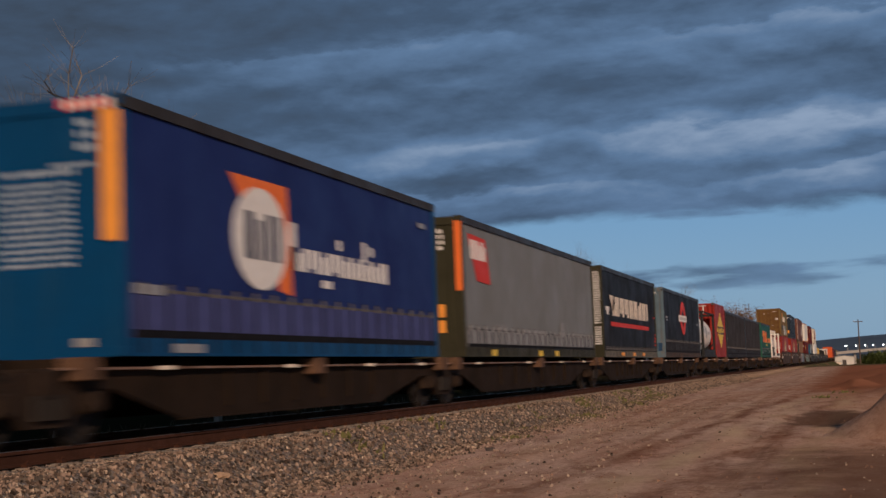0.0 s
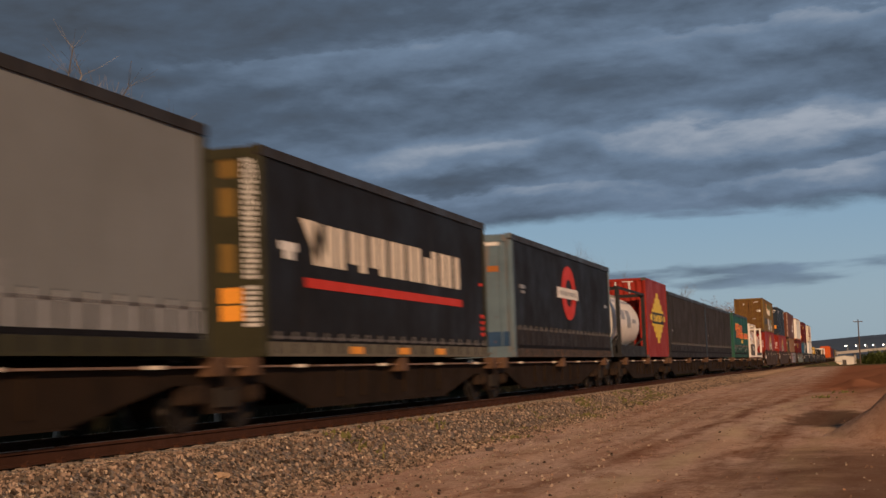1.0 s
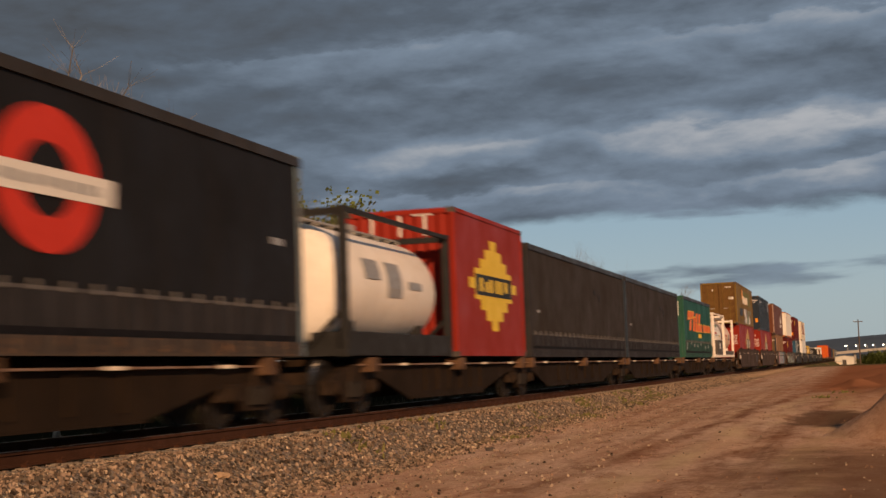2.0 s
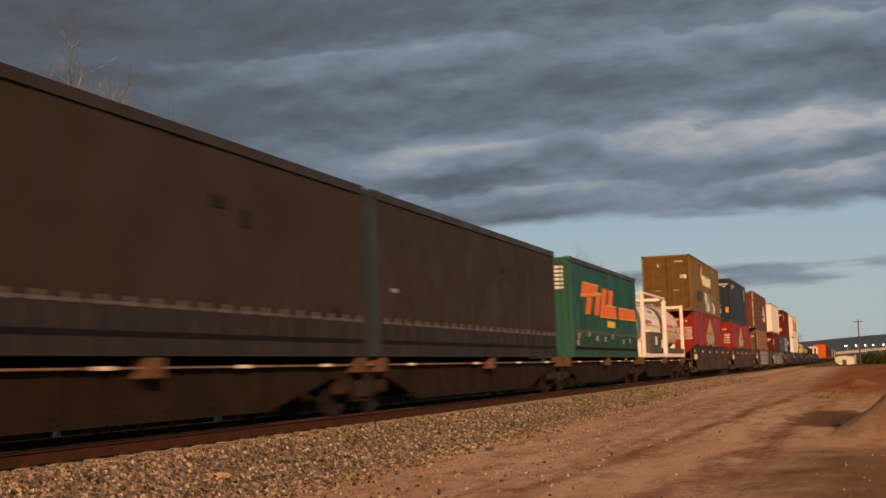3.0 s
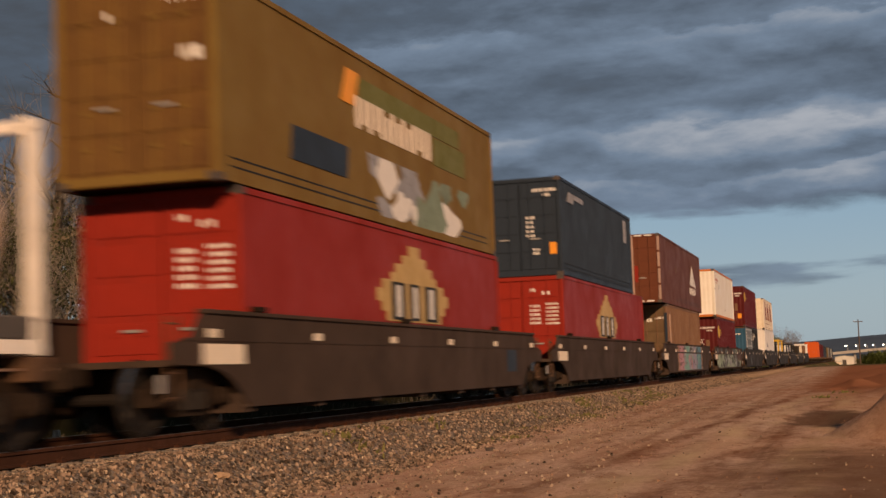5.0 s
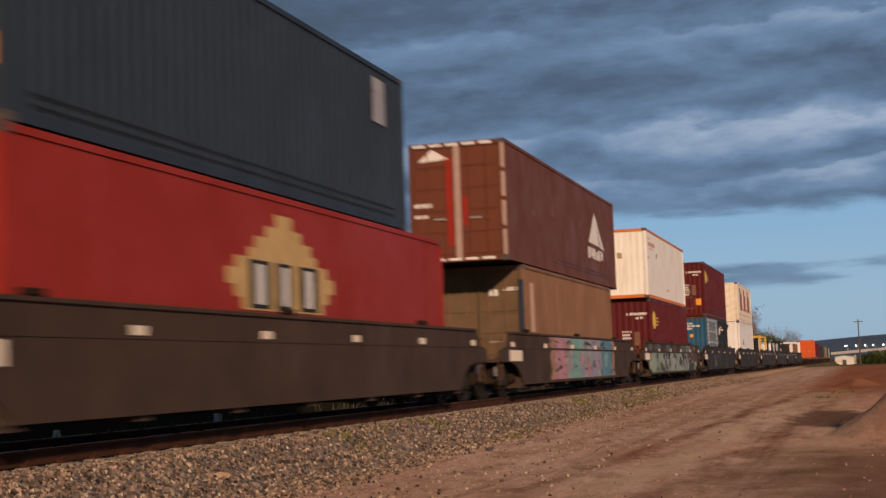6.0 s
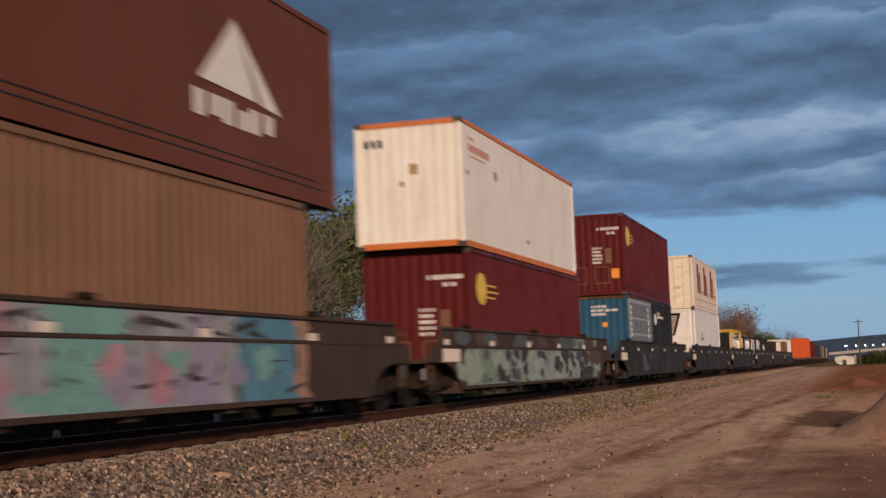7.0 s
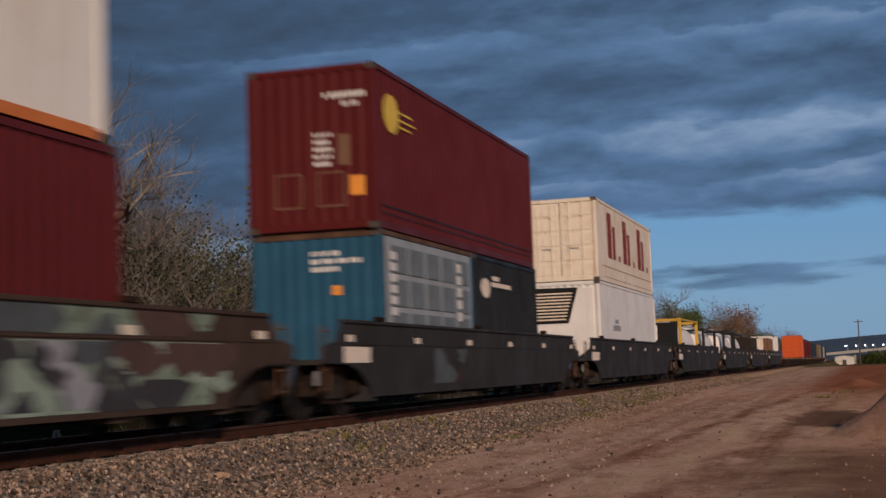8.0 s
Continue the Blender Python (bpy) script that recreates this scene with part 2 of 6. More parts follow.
def dirt_height(x, y):
    z = -0.65 + 0.22 * smoothstep(14, 55, y) + 0.05 * smoothstep(60, 170, y) - 1.0 * smoothstep(190, 460, y)
    if x < -14.0:
        z += 1.25 * smoothstep(-14, -17.5, x) - 0.6 * smoothstep(-19, -26, x)
    if y < 140 and x > -9:
        n = noise.noise((x * 0.55, y * 0.10, 0.3)) * 0.05 + noise.noise((x * 2.3, y * 0.5, 2.0)) * 0.022
        n += noise.noise((x * 6.0, y * 5.0, 5.0)) * 0.006
        z += n * (1 - smoothstep(90, 140, y))
        # wheel ruts that drift towards the line with distance
        for x0, slope in ((-2.9, -0.020), (-1.55, -0.014), (-4.3, -0.022)):
            d = x - (x0 + slope * (y - 14) + 0.12 * math.sin(y * 0.21 + x0))
            z -= 0.022 * math.exp(-(d / 0.22) ** 2) * (0.6 + 0.8 * noise.noise((y * 0.3, x0, 1.0)))
    # heaps of spoil beside the track road
    for cx, cy, rx, ry, h in ((1.75, 24.6, 2.35, 2.6, 1.45), (1.9, 47.0, 1.8, 3.5, 0.42), (2.6, 66.0, 3.4, 6.0, 0.62), (3.2, 96.0, 4.6, 10.0, 0.62), (-0.2, 57.0, 0.9, 2.5, 0.30), (-0.75, 52.5, 0.55, 2.2, -0.22), (-1.0, 30.5, 0.9, 3.0, -0.16)):
        q = math.sqrt(((x - cx) / rx) ** 2 + ((y - cy) / ry) ** 2)
        if q < 1:
            z += h * (0.25 * smoothstep(1.0, 0.15, q) + 0.75 * (1 - q)) * (1 + 0.22 * noise.noise((x * 1.6, y * 1.4, cx)) + 0.06 * noise.noise((x * 6.0, y * 5.0, cx)))
    return z


def bed_height(x, y):
    d = abs(x - TRACK_X)
    wob = 0.10 * noise.noise((y * 0.35, x * 0.2, 7.0))
    return -0.20 - max(0.0, d - 1.75 - wob) / 1.55


def ground_height(x, y):
    return max(dirt_height(x, y), bed_height(x, y)) if abs(x - TRACK_X) < 4 else dirt_height(x, y)


m_ground = bpy.data.materials.new("red_dirt_and_ballast")


def build_ground_material():
    m_ground.use_nodes = True
    nt = m_ground.node_tree
    N, Lk = nt.nodes.new, nt.links.new
    bsdf = nt.nodes["Principled BSDF"]
    geo = N("ShaderNodeTexCoord")
    pos = geo.outputs["Object"]
    sep = N("ShaderNodeSeparateXYZ")
    Lk(pos, sep.inputs[0])

    def tex(scale, detail, stretch=(1, 1, 1), rough=0.6):
        mp = N("ShaderNodeMapping")
        mp.inputs["Scale"].default_value = stretch
        Lk(pos, mp.inputs[0])
        n = N("ShaderNodeTexNoise")
        n.inputs["Scale"].default_value, n.inputs["Detail"].default_value, n.inputs["Roughness"].default_value = scale, detail, rough
        Lk(mp.outputs[0], n.inputs["Vector"])
        return n.outputs[0]

    def rng(x, lo, hi, a=0.0, b=1.0):
        n = N("ShaderNodeMapRange")
        Lk(x, n.inputs[0])
        for i, val in enumerate((lo, hi, a, b)):
            n.inputs[i + 1].default_value = val
        return n.outputs[0]

    def mixc(fac, a, b):
        n = N("ShaderNodeMix")
        n.data_type = "RGBA"
        Lk(fac, n.inputs[0])
        for s, val in ((6, a), (7, b)):
            if isinstance(val, tuple):
                n.inputs[s].default_value = (*val, 1)
            else:
                Lk(val, n.inputs[s])
        return n.outputs[2]

    def op(kind, a, b):
        n = N("ShaderNodeMath")
        n.operation = kind
        for i, v in enumerate((a, b)):
            if isinstance(v, (int, float)):
                n.inputs[i].default_value = v
            else:
                Lk(v, n.inputs[i])
        return n.outputs[0]

    red = mixc(rng(tex(0.35, 4, (1, 0.4, 1)), 0.35, 0.68), (0.505, 0.315, 0.218), (0.57, 0.415, 0.318))
    red = mixc(rng(tex(1.7, 6, (1, 0.25, 1)), 0.50, 0.74, 0.0, 0.6), red, (0.20, 0.085, 0.048))
    red = mixc(rng(tex(9.0, 5), 0.52, 0.75, 0.0, 0.45), red, (0.17, 0.09, 0.055))
    red = mixc(rng(tex(55.0, 2), 0.66, 0.74, 0.0, 0.7), red, (0.50, 0.39, 0.27))
    # lanes worn along the road: pale dust beside dark damp red
    red = mixc(rng(tex(1.2, 7, (1.5, 0.035, 1), 0.66), 0.50, 0.64, 0.0, 0.45), red, (0.20, 0.088, 0.042))
    red = mixc(rng(tex(1.0, 7, (1.7, 0.05, 1), 0.66), 0.54, 0.70, 0.0, 0.6), red, (0.50, 0.36, 0.24))
    red = mixc(rng(tex(26.0, 4), 0.60, 0.70, 0.0, 0.6), red, (0.13, 0.065, 0.045))
    red = mixc(rng(tex(2.6, 9, (1, 0.45, 1), 0.72), 0.50, 0.60, 0.0, 0.55), red, (0.19, 0.092, 0.055))
    red = mixc(rng(tex(4.3, 9, (1, 0.5, 1), 0.72), 0.56, 0.63, 0.0, 0.65), red, (0.58, 0.42, 0.29))
    red = mixc(rng(tex(13.0, 9, (1, 0.55, 1), 0.75), 0.50, 0.62, 0.0, 0.42), red, (0.20, 0.115, 0.075))
    red = mixc(rng(tex(19.0, 9, (1, 0.6, 1), 0.75), 0.55, 0.64, 0.0, 0.40), red, (0.60, 0.47, 0.36))
    # two damp wheel lanes that swing out of the yard towards the line
    wander = op("MULTIPLY", op("SUBTRACT", tex(0.35, 4), 0.5), 1.1)
    for at, lean, wide, shade in ((-3.75, 0.055, 0.30, (0.155, 0.062, 0.032)), (-2.05, 0.050, 0.34, (0.165, 0.068, 0.036)), (-2.75, 0.040, 0.45, (0.50, 0.37, 0.235)), (-0.75, 0.010, 0.42, (0.47, 0.33, 0.20))):
        off = op("ADD", op("SUBTRACT", op("SUBTRACT", sep.outputs[0], at), op("MULTIPLY", op("SUBTRACT", sep.outputs[1], 13.0), lean)), wander)
        lane = rng(op("ABSOLUTE", off, 0.0), wide * 0.25, wide, 1.0, 0.0)
        red = mixc(op("MULTIPLY", lane, rng(tex(1.4, 7, (1, 0.3, 1), 0.7), 0.36, 0.62, 0.0, 0.85)), red, shade)
    # redder spoil away from the line
    red = mixc(rng(op("ADD", sep.outputs[0], op("MULTIPLY", tex(0.6, 3), 2.0)), 0.2, 2.2, 0.0, 0.85), red, (0.47, 0.255, 0.145))
    # red cut bank far down the yard, and the heap's shadow painted on the soil
    bank = op("MULTIPLY", rng(op("ADD", sep.outputs[1], op("MULTIPLY", tex(0.3, 4), 12.0)), 46, 58), rng(op("ADD", sep.outputs[0], op("MULTIPLY", tex(0.5, 5), 3.0)), -1.6, 0.2))
    red = mixc(bank, red, (0.27, 0.115, 0.062))
    dx, dy = op("MULTIPLY", op("SUBTRACT", sep.outputs[0], -0.75), 1.1), op("MULTIPLY", op("SUBTRACT", sep.outputs[1], 30.5), 0.24)
    heap_shade = op("ADD", op("ADD", op("MULTIPLY", dx, dx), op("MULTIPLY", dy, dy)), op("MULTIPLY", op("SUBTRACT", tex(1.6, 6), 0.5), 1.6))
    # soil darker towards the near right, with a ragged edge
    near_dark = op("MULTIPLY", rng(op("ADD", sep.outputs[0], op("MULTIPLY", op("SUBTRACT", tex(0.8, 6), 0.5), 3.0)), -1.9, -0.3), rng(op("ADD", sep.outputs[1], op("MULTIPLY", op("SUBTRACT", tex(0.7, 5), 0.5), 8.0)), 19.0, 22.5, 1.0, 0.0))
    red = mixc(op("MULTIPLY", near_dark, 0.75), red, (0.135, 0.075, 0.048))
    red = mixc(rng(heap_shade, 0.5, 1.0, 0.85, 0.0), red, (0.105, 0.062, 0.042))
    vor = N("ShaderNodeTexVoronoi")
    vor.inputs["Scale"].default_value = 17.0
    Lk(pos, vor.inputs["Vector"])
    hs = N("ShaderNodeHueSaturation")
    hs.inputs["Saturation"].default_value = 0.10
    hs.inputs["Value"].default_value = 0.30
    Lk(vor.outputs["Color"], hs.inputs["Color"])
    grey = mixc(rng(tex(40.0, 2), 0.3, 0.7, 0.35, 0.8), hs.outputs[0], (0.19, 0.130, 0.080))
    # shade in the gaps between stones, put into the colour
    grey = mixc(rng(vor.outputs["Distance"], 0.45, 0.75, 0.0, 0.8), grey, (0.05, 0.04, 0.033))
    dust = mixc(rng(sep.outputs[1], 30, 95), grey, (0.36, 0.245, 0.155))
    edge = op("ADD", op("ABSOLUTE", op("SUBTRACT", sep.outputs[0], TRACK_X), 0.0), op("MULTIPLY", op("SUBTRACT", tex(1.1, 5), 0.5), 1.5))
    near = rng(edge, 2.45, 2.95, 1.0, 0.0)
    col = mixc(near, red, dust)
    # dry grass and scrub behind the line, darkened for the shade under the wagons
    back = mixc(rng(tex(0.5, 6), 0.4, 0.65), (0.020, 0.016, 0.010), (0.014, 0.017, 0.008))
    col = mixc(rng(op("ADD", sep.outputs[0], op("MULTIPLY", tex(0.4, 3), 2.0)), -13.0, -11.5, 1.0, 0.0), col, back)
    far = mixc(rng(tex(0.05, 5), 0.4, 0.6), (0.06, 0.075, 0.03), (0.16, 0.10, 0.06))
    col = mixc(rng(op("ADD", sep.outputs[1], op("MULTIPLY", tex(0.03, 4), 40.0)), 190, 230), col, far)
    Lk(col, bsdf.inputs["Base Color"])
    bsdf.inputs["Roughness"].default_value = 0.95
    bsdf.inputs["Specular IOR Level"].default_value = 0.0
    b = N("ShaderNodeBump")
    b.inputs["Strength"].default_value, b.inputs["Distance"].default_value = 0.7, 0.04
    Lk(op("ADD", op("ADD", tex(7.0, 8, rough=0.7), op("MULTIPLY", tex(45.0, 3), 0.35)), op("MULTIPLY", op("MULTIPLY", vor.outputs["Distance"], -1.2), near)), b.inputs["Height"])
    Lk(b.outputs[0], bsdf.inputs["Normal"])


build_ground_material()


def sheet(name, xs, ys, height, material):
    xs, ys = list(xs), list(ys)
    verts = [(x, y, height(x, y)) for y in ys for x in xs]
    n = len(xs)
    faces = [(j * n + i, j * n + i + 1, (j + 1) * n + i + 1, (j + 1) * n + i) for j in range(len(ys) - 1) for i in range(n - 1)]
    me = bpy.data.meshes.new(name)
    me.from_pydata(verts, [], faces)
    me.materials.append(material)
    for p in me.polygons:
        p.use_smooth = True
    return new(name, me)


def spread(stops):
    out = []
    for (a, b, step) in stops:
        k = max(1, int(round((b - a) / step)))
        out += [a + (b - a) * i / k for i in range(k)]
    return out + [stops[-1][1]]


ground = sheet("ground", spread([(-2500, -200, 300), (-200, -40, 20), (-40, -20, 3), (-20, -13, 0.7), (-13, -8, 0.25), (-8, 2, 0.10), (2, 6, 0.3), (6, 40, 4), (40, 300, 40), (300, 2500, 400)]),
               spread([(-300, -20, 40), (-20, 9, 3), (9, 32, 0.10), (32, 62, 0.3), (62, 150, 1.0), (150, 600, 15), (600, 3600, 300)]), ground_height, m_ground)
tagged(ground, "rutted red dirt yard beside a grey ballast shoulder", "ground", kind="structure")


# ---- track ----
RAIL_PROFILE = ((-0.070, -0.160), (0.070, -0.160), (0.070, -0.148), (0.012, -0.128), (0.012, -0.045), (0.035, -0.035), (0.035, -0.006), (0.028, 0.0),
                (-0.028, 0.0), (-0.035, -0.006), (-0.035, -0.035), (-0.012, -0.045), (-0.012, -0.128), (-0.070, -0.148))


def build_track():
    for side in (1, -1):
        x = TRACK_X + side * 0.7525
        rail = tagged(new("rail"), "rusty steel running rail on concrete sleepers", "rail", "rails of the line", "structure")
        bm = bmesh.new()
        prism(bm, [(x + p[0], p[1]) for p in RAIL_PROFILE], 1, -60, 900)
        part("rail_web", bm, m_rail, rail)
        part("rail_head", boxed(x - 0.029, x + 0.029, -60, 900, 0.0, 0.003), m_railtop, rail, "worn bright running surface")
    sleeper_src = clip_src = None
    for k in range(140):
        y = 4.0 + 0.67 * k
        bed = tagged(new("sleeper"), "weathered concrete sleeper half buried in ballast", "sleeper", "sleepers of the line", "structure")
        bed.matrix_basis = pose(TRACK_X, y, 0)
        if not sleeper_src:
            bm = bmesh.new()
            prism(bm, [(-1.25, -0.36), (1.25, -0.36), (1.23, -0.17), (-1.23, -0.17)], 1, -0.12, 0.12)
            sleeper_src = part("beam", bm, m_sleeper, bed)
            bm = bmesh.new()
            box(bm, 0.0, 0.07, -0.045, 0.045, -0.168, -0.135)
            tube(bm, (0.035, -0.03, -0.14), (0.035, 0.03, -0.11), 0.014, n=6)
            clip_src = part("rail_clip", bm, m_rail, bed)
            clip_src.matrix_basis = pose(0.82, 0, 0)
        else:
            shared("beam", sleeper_src, bed, Matrix())
            shared("rail_clip", clip_src, bed, pose(0.82, 0, 0))
        shared("rail_clip", clip_src, bed, pose(-0.82, 0, 0, 0, 0, 180))


build_track()

m_stone_pale = mat("pale_broken_stone", (0.44, 0.35, 0.25), 0.95, dark=(0.22, 0.155, 0.115), scale=6, amount=0.6, bump=0.3, islands=0.5)
m_stone_grey = mat("dull_grey_broken_stone", (0.120, 0.098, 0.078), 0.95, dark=(0.05, 0.042, 0.035), scale=6, amount=0.6, bump=0.3, islands=0.7)
m_stone = mat("broken_ballast_stone", (0.26, 0.19, 0.138), 0.95, dark=(0.10, 0.066, 0.048), scale=6, amount=0.8, bump=0.3, islands=0.85)


def scatter_stones(name, count, area, size, seed, label, material=m_stone):
    """Many broken stones, each a rough block, lying on the ground."""
    rng = np.random.default_rng(seed)
    cube = np.array([(x, y, z) for z in (-1, 1) for y in (-1, 1) for x in (-1, 1)], float)
    quads = np.array(((0, 2, 3, 1), (4, 5, 7, 6), (0, 1, 5, 4), (2, 6, 7, 3), (0, 4, 6, 2), (1, 3, 7, 5)))
    verts, faces = [], []
    for k in range(count):
        x, y = area(rng)
        s = size[0] + (size[1] - size[0]) * rng.random() ** 2
        p = cube * (0.55 + 0.45 * rng.random((8, 3))) * (s * np.array((0.62, 0.5, 0.36)))
        q = Euler(rng.random(3) * 6.28).to_matrix()
        p = p @ np.array(q).T + (x, y, ground_height(x, y) + s * 0.14)
        verts.append(p)
        faces.append(quads + 8 * k)
    me = bpy.data.meshes.new(name)
    me.from_pydata(np.concatenate(verts).tolist(), [], np.concatenate(faces).tolist())
    me.materials.append(material)
    return tagged(new(name, me), label, "gravel", kind="stuff")


def shoulder(rng):
    y = 9.8 + 85 * rng.random() ** 2.0
    return TRACK_X + 0.86 + 2.05 * rng.random() + 0.25 * abs(rng.normal()) * (rng.random() < 0.5), y


def strays(rng):
    return TRACK_X + 2.7 + abs(rng.normal()) * 1.6, 11.5 + 30 * rng.random() ** 1.5


scatter_stones("ballast", 26000, shoulder, (0.020, 0.056), 3, "brown broken ballast stones along the rail")
scatter_stones("ballast", 9000, shoulder, (0.020, 0.056), 13, "dull grey broken ballast stones along the rail", m_stone_grey)
scatter_stones("ballast", 5200, shoulder, (0.018, 0.050), 23, "pale broken ballast stones along the rail", m_stone_pale)
scatter_stones("stray_gravel", 1500, strays, (0.012, 0.045), 4, "loose brown gravel strewn over red dirt")
scatter_stones("stray_gravel", 600, strays, (0.010, 0.040), 14, "loose pale gravel strewn over red dirt", m_stone_pale)


def yard(rng):
    return -6.2 + 7.2 * rng.random(), 11.0 + 40 * rng.random() ** 1.4


m_clod = mat("dry_red_earth_clod", (0.30, 0.17, 0.10), 0.95, dark=(0.18, 0.095, 0.058), scale=6, amount=0.7, bump=0.3, islands=0.5)
scatter_stones("earth_clods", 1000, yard, (0.008, 0.028), 34, "small dry clods of red earth over the yard", m_clod)
scatter_stones("yard_gravel", 520, yard, (0.006, 0.022), 44, "small pale stones strewn over the yard", m_stone_pale)


# ---- the train: kinds of things ----
HW = 1.219


def corrugated(bm, y0, y1, z0, z1, x, depth, pitch=0.278, along="y"):
    """A steel wall with trapezoid folds. x: the outer plane; depth: towards the inside (signed)."""
    pts = []
    n = max(2, int(round((y1 - y0) / pitch)))
    p = (y1 - y0) / n
    for k in range(n):
        a = y0 + k * p
        pts += [(a, 0.0), (a + p * 0.26, 0.0), (a + p * 0.50, depth), (a + p * 0.76, depth)]
    pts.append((y1, 0.0))
    def at(a, d, z):
        return (x + d, a, z) if along == "y" else (a, x + d, z)
    lo = [bm.verts.new(at(a, d, z0)) for a, d in pts]
    hi = [bm.verts.new(at(a, d, z1)) for a, d in pts]
    for k in range(len(pts) - 1):
        bm.faces.new((lo[k], lo[k + 1], hi[k + 1], hi[k]))
    # inner skin, so that the wall has a thickness
    back = depth + (0.012 if depth > 0 else -0.012)
    q = [bm.verts.new(at(a, back, z)) for a, z in ((y0, z0), (y1, z0), (y1, z1), (y0, z1))]
    bm.faces.new(q)
    return bm


def castings(root, L, H, material=None):
    src = None
    for x in (-HW + 0.089, HW - 0.089):
        for y in (0.081, L - 0.081):
            for z in (0.059, H - 0.059):
                if src is None:
                    bm = boxed(-0.093, 0.093, -0.084, 0.084, -0.061, 0.061, bevel=0.01)
                    src = part("corner_casting", bm, material or m_casting, root)
                    src.location = (x, y, z)
                else:
                    shared("corner_casting", src, root, pose(x, y, z))


def writing(root, rows, y, material, name="lettering"):
    """Rows of unreadable small writing on an end wall: (x0, x1, z, height)."""
    rnd = random.Random(len(rows) * 7 + int(abs(y) * 10))
    bm = bmesh.new()
    for x0, x1, z, h in rows:
        x = x0
        while x < x1 - 0.02:
            w = min(x1 - x, h * rnd.uniform(0.5, 0.9))
            end_plate(bm, x, x + w, z, z + h, y)
            x += w + h * rnd.choice((0.25, 0.25, 0.3, 0.7))
    return tagged(part(name, bm, material, root, "small plain bars of pale writing"), kind="stuff")


def shipping_container(name, label, y0, z0, L, H, paint, doors=True, rails=None, flat=False, mark=None, fold=0.040, door_paint=None):
    root = tagged(new(name), label, "container", "containers on the train")
    rails, door_paint = rails or paint, door_paint or paint
    for s in (1, -1):
        bm = bmesh.new()
        if flat:
            box(bm, s * (HW - 0.035) - 0.012, s * (HW - 0.035) + 0.012, 0.10, L - 0.10, 0.14, H - 0.09)
        else:
            corrugated(bm, 0.10, L - 0.10, 0.14, H - 0.09, s * (HW - 0.012), -s * 0.036)
        part("side_wall", bm, paint, root)
        part("bottom_rail", boxed(s * HW - 0.03, s * HW + 0.0 if s > 0 else s * HW + 0.03, 0.15, L - 0.15, 0.02, 0.15), rails, root)
        part("top_rail", boxed(s * HW - 0.05 if s > 0 else s * HW, s * HW if s > 0 else s * HW + 0.05, 0.15, L - 0.15, H - 0.095, H - 0.01), rails, root)
        for y in (0.0, L):
            ya, yb = (0.0, 0.12) if y == 0 else (L - 0.12, L)
            part("corner_post", boxed(s * HW - 0.11 if s > 0 else s * HW, s * HW if s > 0 else s * HW + 0.11, ya, yb, 0.10, H - 0.10, bevel=0.008), paint, root)
    bm = bmesh.new()
    corrugated(bm, -HW + 0.06, HW - 0.06, 0.06, H - 0.06, L - 0.03, -0.04, along="x")
    part("end_wall", bm, paint, root)
    bm = boxed(-HW + 0.04, HW - 0.04, 0.08, L - 0.08, H - 0.045, H - 0.015)
    k = 0.4
    while k < L - 0.4:
        box(bm, -HW + 0.1, HW - 0.1, k, k + 0.10, H - 0.015, H + 0.003)
        k += 0.30
    part("roof", bm, paint, root)
    part("floor", boxed(-HW + 0.04, HW - 0.04, 0.05, L - 0.05, 0.03, 0.12), m_black, root)
    for z0_, z1_, nm in ((0.02, 0.15, "door_sill"), (H - 0.12, H - 0.01, "door_header")):
        part(nm, boxed(-HW + 0.11, HW - 0.11, 0.0, 0.10, z0_, z1_), rails, root)
    if doors:
        for s in (1, -1):
            bm = bmesh.new()
            xa, xb = sorted((s * 0.012, s * (HW - 0.115)))
            box(bm, xa, xb, 0.045, 0.07, 0.15, H - 0.12)
            hgt = H - 0.27
            d = part("door", bm, door_paint, root)
            panel = None
            for k in range(5):
                za = 0.15 + hgt * k / 5
                if panel is None:
                    panel = part("door_panel", boxed(xa + 0.05, xb - 0.05, 0.028, 0.045, 0.05, hgt / 5 - 0.05, bevel=0.008), door_paint, d)
                    panel.location = (0, 0, za)
                else:
                    shared("door_panel", panel, d, pose(0, 0, za))
            for xr in (0.30, 0.74):
                bm = bmesh.new()
                tube(bm, (s * xr, 0.012, 0.10), (s * xr, 0.012, H - 0.06), 0.017, n=6)
                for zc in (0.5, 1.0, H - 0.6):
                    box(bm, s * xr - 0.05, s * xr + 0.05, -0.002, 0.045, zc, zc + 0.05)
                part("lock_rod", bm, m_galv if rails is not paint else paint, d)
            bm = boxed(min(s * 0.30, s * 0.60), max(s * 0.30, s * 0.60), -0.010, 0.012, 1.05, 1.09)
            part("handle", bm, m_galv, d)
    else:
        bm = bmesh.new()
        corrugated(bm, -HW + 0.10, HW - 0.10, 0.14, H - 0.11, 0.02, fold, along="x", pitch=0.25)
        part("front_wall", bm, paint, root)
    castings(root, L, H)
    if mark:
        writing(root, mark, -0.002 if doors else 0.018, m_white)
    return mover(root, y0, z0)


